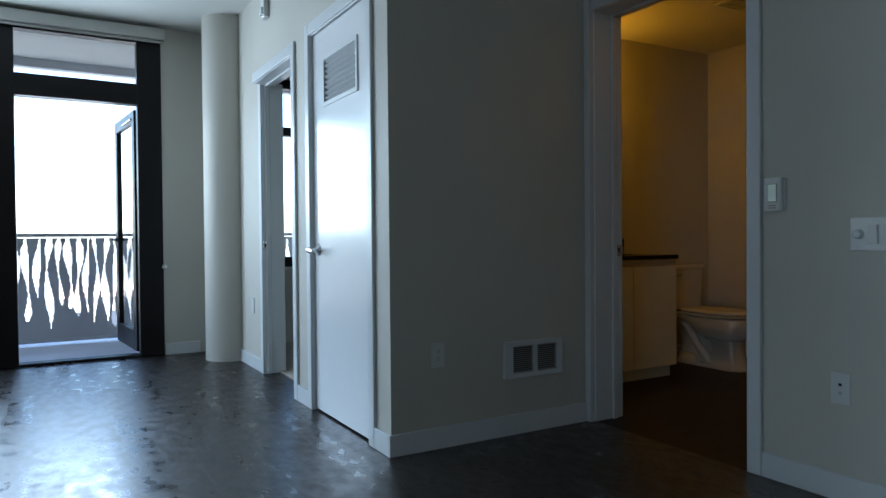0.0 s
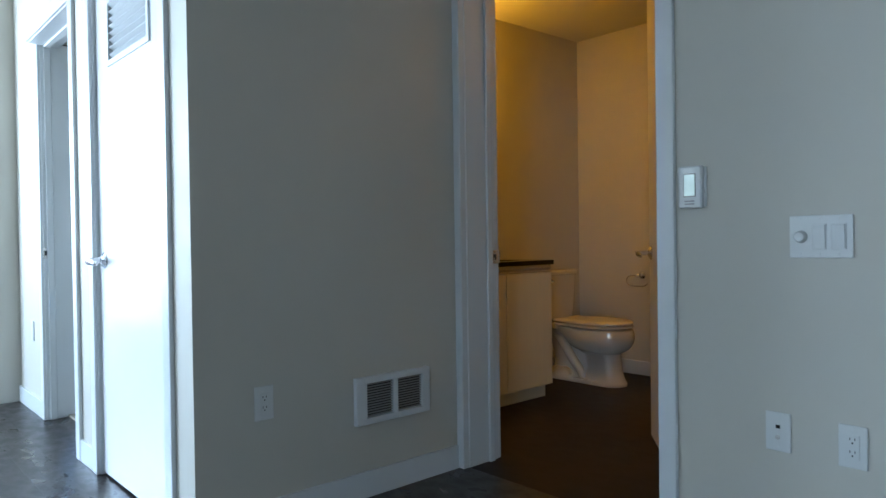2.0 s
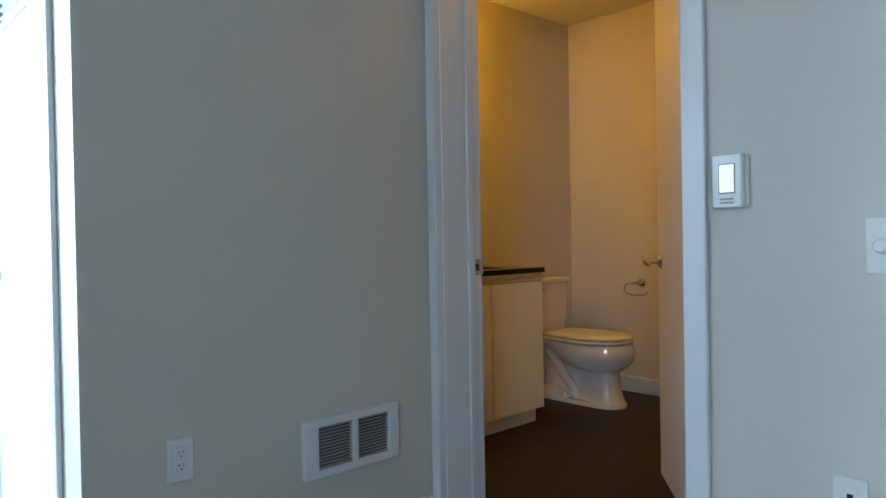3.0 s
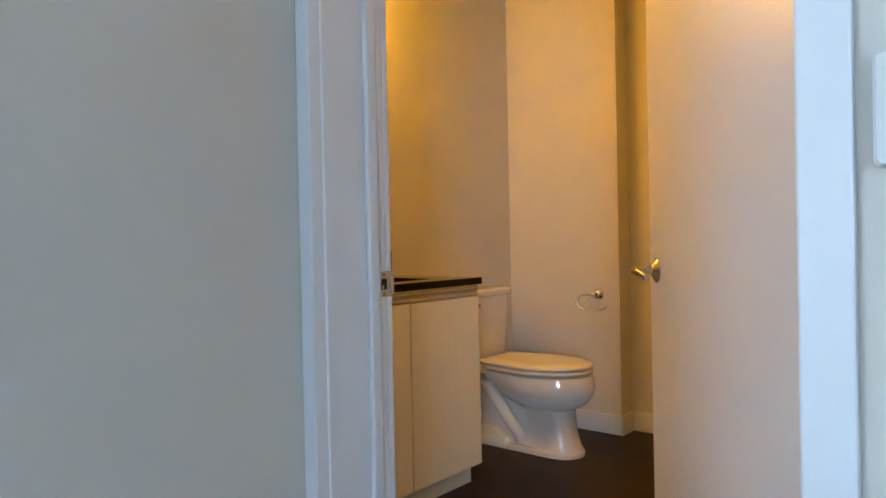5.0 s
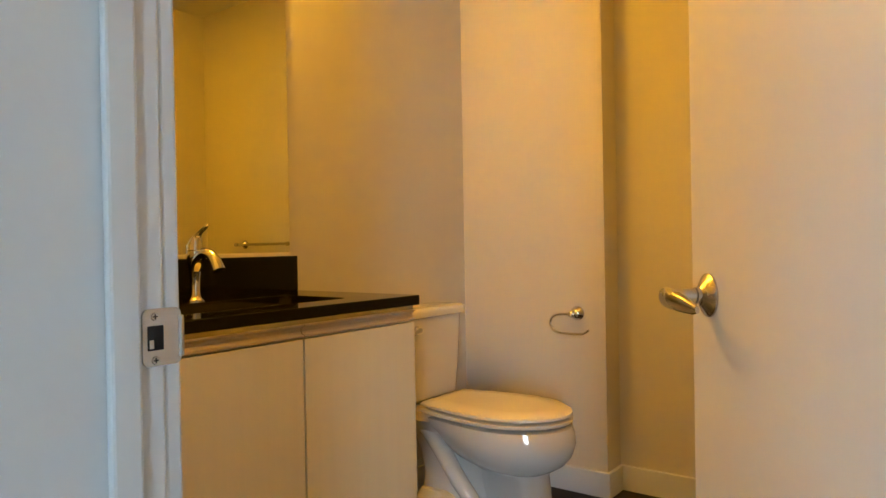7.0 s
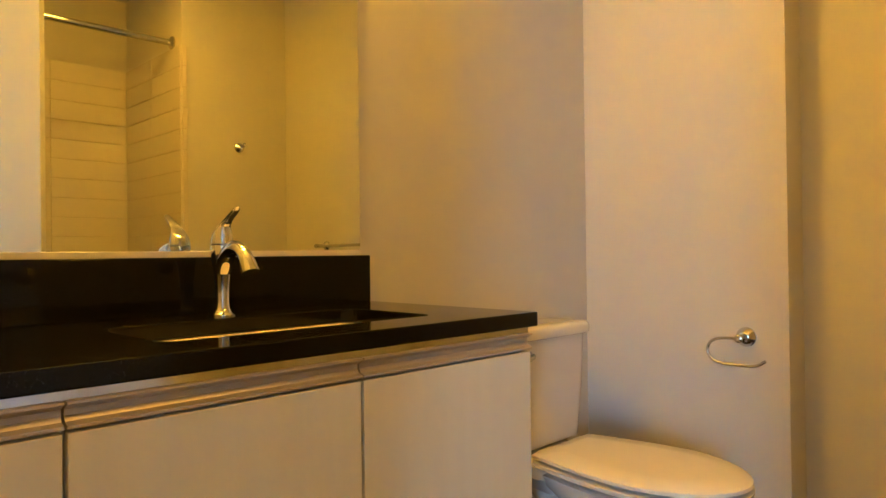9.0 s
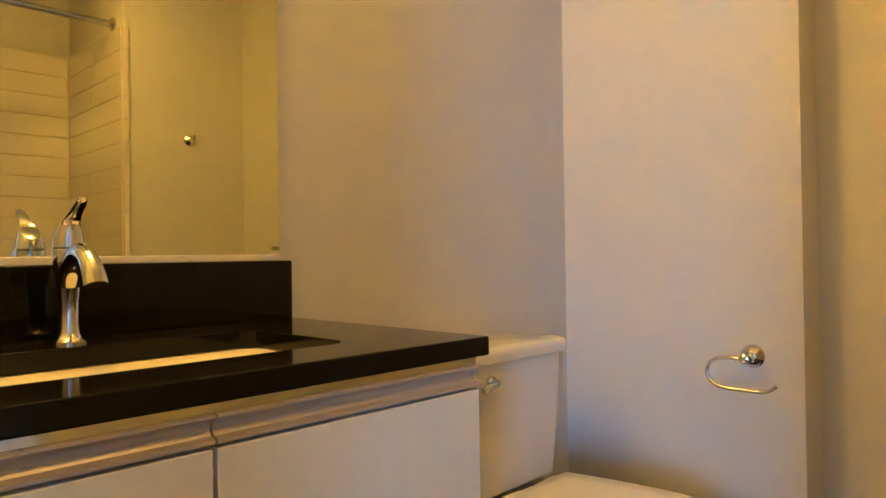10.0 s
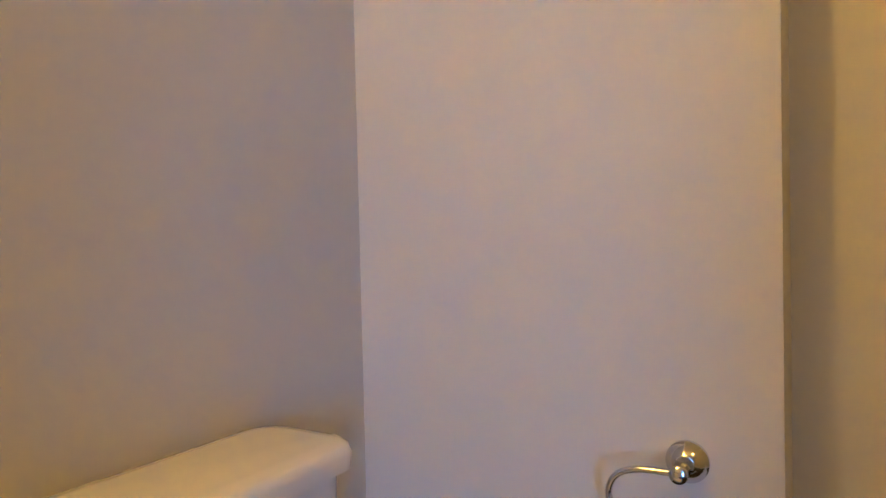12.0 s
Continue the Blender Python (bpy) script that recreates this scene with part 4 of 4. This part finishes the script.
    part("lid", loft([egg(0.403, 3.466, 3.965, 0.170, 0.127, 3.69), egg(0.406, 3.454, 3.970, 0.180, 0.132, 3.69), egg(0.414, 3.455, 3.970, 0.179, 0.132, 3.69), egg(0.421, 3.468, 3.962, 0.168, 0.124, 3.69), egg(0.425, 3.53, 3.93, 0.11, 0.07, 3.69)]), SEAT, t, smooth=True)
    for s in (-1, 1):
        part("seat_hinge", rod((TX + s * 0.05, 3.972, 0.405), (TX + s * 0.095, 3.972, 0.405), 0.012, seg=16), SEAT, seat, smooth=True)
        part("seat_bumper", box(TX + s * 0.12 - 0.012, TX + s * 0.12 + 0.012, 3.56, 3.585, 0.3965, 0.4015), SEAT, seat)
    tank = [rounded(TX - 0.12, TX + 0.12, 4.035, 4.150, 0.388, 0.04), rounded(TX - 0.150, TX + 0.150, 4.02, 4.154, 0.399, 0.05), rounded(TX - 0.168, TX + 0.168, 4.004, 4.157, 0.41, 0.05), rounded(TX - 0.182, TX + 0.182, 3.998, 4.159, 0.56, 0.05), rounded(TX - 0.190, TX + 0.190, 3.994, 4.160, 0.716, 0.05)]
    tk = part("tank", loft(tank), CERAMIC, t, smooth=True)

    def bowed(z, k, r=0.045):
        ring = rounded(TX - 0.202 + k, TX + 0.202 - k, 3.984 + k, 4.162 - k, z, r, 6)
        out = []
        for p in ring:
            f = max(0.0, 1 - ((p.x - TX) / 0.2) ** 2)
            out.append(Vector((p.x, p.y - (0.012 * f if p.y < 4.05 else 0), p.z)))
        return out
    part("tank_lid", loft([bowed(0.711, 0.008), bowed(0.714, 0.001), bowed(0.732, 0.0), bowed(0.741, 0.003), bowed(0.746, 0.010), bowed(0.748, 0.03, 0.03)]), CERAMIC, tk, smooth=True)
    bm = turned((4.556, 3.992, 0.672), (0, -1, 0), [(0, 0.014), (0.008, 0.014), (0.014, 0.009), (0.022, 0.009)], 20)
    join(bm, tube(curve_points([(4.556, 3.972, 0.672), (4.535, 3.966, 0.670), (4.500, 3.964, 0.664)], 4), [0.006] * 4 + [0.008] * 4 + [0.006], 10))
    part("flush_lever", bm, CHROME, tk, "chrome flush lever", smooth=True)


toilet()


# ---- paper holder ----
ph = thing("paper_holder", "chrome open toilet paper holder, empty", "paper holder")
part("rosette", turned((XP, 3.620, 0.702), (-1, 0, 0), [(0, 0.028), (0.006, 0.028), (0.010, 0.024), (0.018, 0.020), (0.022, 0.012), (0.030, 0.0095), (0.046, 0.0095), (0.052, 0.0115), (0.062, 0.0115), (0.066, 0.006)]), CHROME, ph, smooth=True)
pts = curve_points([(XP - 0.055, 3.622, 0.702), (XP - 0.056, 3.672, 0.700), (XP - 0.057, 3.700, 0.688), (XP - 0.057, 3.710, 0.664), (XP - 0.057, 3.700, 0.641), (XP - 0.057, 3.672, 0.629), (XP - 0.057, 3.60, 0.627), (XP - 0.057, 3.572, 0.630), (XP - 0.057, 3.548, 0.645)], 6)
part("bar", tube(pts, 0.0046, 12), CHROME, ph, smooth=True)

# ---- towel bar, robe hook, shower rod (seen in the mirror) ----
tb = thing("towel_bar", "chrome towel bar on the recessed wall", "towel bar")
for y in (2.49, 2.95):
    part("post", turned((XR, y, 1.0), (-1, 0, 0), [(0, 0.026), (0.006, 0.026), (0.012, 0.018), (0.02, 0.010), (0.055, 0.010), (0.07, 0.012)]), CHROME, tb, smooth=True)
part("bar", rod((XR - 0.06, 2.47, 1.0), (XR - 0.06, 2.97, 1.0), 0.008), CHROME, tb, smooth=True)
hk = thing("robe_hook", "small chrome robe hook on the wall", "hook")
part("rosette", turned((4.93, YH, 1.54), (0, 1, 0), [(0, 0.026), (0.006, 0.026), (0.012, 0.020), (0.020, 0.012)]), CHROME, hk, smooth=True)
part("prong", tube(curve_points([(4.93, YH + 0.015, 1.54), (4.93, YH + 0.05, 1.54), (4.93, YH + 0.062, 1.558)], 4), 0.007), CHROME, hk, smooth=True)
sr = thing("shower_rod", "chrome shower curtain rod over the tub", "shower rod")
part("rod", rod((XB + 0.07, 1.99, 2.07), (XA, 1.99, 2.07), 0.0165), CHROME, sr, smooth=True)
for x, d in ((XA, -1), (XB + 0.07, 1)):
    part("flange", turned((x, 1.99, 2.07), (d, 0, 0), [(0, 0.034), (0.008, 0.034), (0.018, 0.018), (0.03, 0.016)]), CHROME, sr, smooth=True)

# ---- bathtub ----
bt = thing("bathtub", "white alcove bathtub behind the shower rod", "bathtub")
t0, t1 = XB + 0.07, XA - 0.002
rings = [rounded(t0, t1, YT + 0.012, YH - 0.02, 0.0, 0.01), rounded(t0, t1, YT + 0.012, YH - 0.02, 0.42, 0.01),
         rounded(t0 + 0.08, t1 - 0.08, YT + 0.09, YH - 0.10, 0.425, 0.12), rounded(t0 + 0.12, t1 - 0.14, YT + 0.12, YH - 0.13, 0.15, 0.12), rounded(t0 + 0.2, t1 - 0.2, YT + 0.17, YH - 0.17, 0.11, 0.1)]
part("shell", loft(rings), CERAMIC, bt, smooth=True)
structure("wall_tub_head", box(XB, XB + 0.07, YT, YH, 0, HB), WALL, "wall at the head of the tub", "wall")

# flush light on the bathroom ceiling
dl = thing("ceiling_light", "lit round frosted light flush on the bathroom ceiling", "ceiling lamp")
part("trim_ring", turned((*DOME, HB), (0, 0, -1), [(0, 0.180), (0.010, 0.176), (0.012, 0.152), (0.002, 0.151)], 32), PLATE, dl, smooth=True)
part("lens", turned((*DOME, HB), (0, 0, -1), [(0, 0.150), (0.010, 0.149), (0.030, 0.12), (0.042, 0.06)], 24), FROSTED, dl, "lit warm lens")

# ceiling vent in the bathroom
cv = thing("ceiling_vent", "square exhaust fan grille in the bathroom ceiling", "vent")
part("frame", box(4.12, 4.36, 3.10, 3.34, HB - 0.012, HB, 0.004), PLATE, cv)
for k in range(7):
    part("slat", box(4.14, 4.34, 3.125 + k * 0.03, 3.137 + k * 0.03, HB - 0.017, HB - 0.010, 0.001), PLATE, cv)

# ---- tub wall tiles ----
TW, TH = 0.4, 0.1075


def tile_mesh(w, h, d):
    me = bpy.data.meshes.new("tile")
    bm = box(-w / 2 + 0.0009, w / 2 - 0.0009, -d, 0, -h / 2 + 0.0009, h / 2 - 0.0009, 0.0016, seg=1)
    bm.to_mesh(me)
    bm.free()
    me.materials.append(TILE)
    return me


WIDE, CUT, NOSE = tile_mesh(TW, TH, 0.007), tile_mesh(0.364, TH, 0.007), tile_mesh(0.026, TH, 0.010)
TILE0, ROWS = 0.424, 15
TOP = TILE0 + ROWS * TH
backs = [("tile_wall_back", box(XB + 0.07, XA, YT, YT + 0.004, 0.42, TOP), [(XA - 0.011 - (i + 0.5) * TW, YT + 0.004, 180, WIDE) for i in range(3)] + [(XB + 0.07 + 0.15, YT + 0.004, 180, tile_mesh(0.299, TH, 0.007))]),
         ("tile_wall_end", box(XA - 0.004, XA, YT + 0.004, YH, 0.42, TOP), [(XA - 0.004, YH - (i + 0.5) * 0.364, -90, CUT) for i in range(2)]),
         ("tile_edge", box(XA - 0.004, XA + 0.021, YH, YH + 0.003, 0.42, TOP), [(XA + 0.008, YH + 0.003, 180, NOSE)])]
for name, bm, cols in backs:
    w = structure(name, bm, GROUT, "cream glazed wall tiles with pale grout", "tiles")
    for x, y, a, me in cols:
        for k in range(ROWS):
            o = new("tile", me)
            o.matrix_world = pose(x, y, TILE0 + (k + 0.5) * TH, 0, 0, a)
            o.parent = w

# ---- living room floor boards, each bedded a little unevenly ----
BW = 0.127
board_meshes = {}


def board_verts(w, length):
    verts = []
    for z, n in ((-0.012, 0.0), (-0.0001, 0.0), (0.0, 0.0001)):
        a, b = w / 2 - n, length / 2 - n
        verts += [(-a, -b, z), (a, -b, z), (a, b, z), (-a, b, z)]
    faces = [(8, 9, 10, 11)]
    for k in (0, 4):
        faces += [(k + i, k + (i + 1) % 4, k + 4 + (i + 1) % 4, k + 4 + i) for i in range(4)]
    return verts, faces


def board_mesh(w, length):
    key = round(w, 4), round(length, 3)
    if key not in board_meshes:
        me = bpy.data.meshes.new("plank")
        me.from_pydata(*(lambda v, f: (v, [], f))(*board_verts(w, length)))
        me.materials.append(FLOOR)
        board_meshes[key] = me
    return board_meshes[key]


rng = random.Random(21)
far_v, far_f = [], []
col = 0
while XT - col * BW > XL + 0.02:
    x1 = XT - col * BW
    w = min(BW, x1 - XL)
    x, col = x1 - w / 2, col + 1
    y = YS
    first = rng.choice((0.3, 0.46, 0.61, 0.76))
    while y < YW - 0.01:
        length = first or rng.choice((0.46, 0.61, 0.76, 0.91, 1.07, 1.22))
        first = None
        if YW - y - length < 0.25:
            length = YW - y
        yc = y + length / 2
        y += length
        if x > 1.93 and yc - length / 2 > 3.26:
            continue
        m = pose(x, yc, -0.0003, math.degrees(rng.uniform(-1, 1) * 0.0006), math.degrees(rng.uniform(-1, 1) * 0.0014))
        if x > -1.0 and yc > 0.9:
            o = new("plank", board_mesh(w, length))
            o.matrix_world = m
            o.parent = living_floor
        else:
            v, f = board_verts(w, length)
            n = len(far_v)
            far_v += [m @ Vector(p) for p in v]
            far_f += [tuple(n + i for i in q) for q in f]
me = bpy.data.meshes.new("planks")
me.from_pydata(far_v, [], far_f)
me.materials.append(FLOOR)
far = new("planks", me)
far.parent = living_floor
tagged(far, kind="stuff")
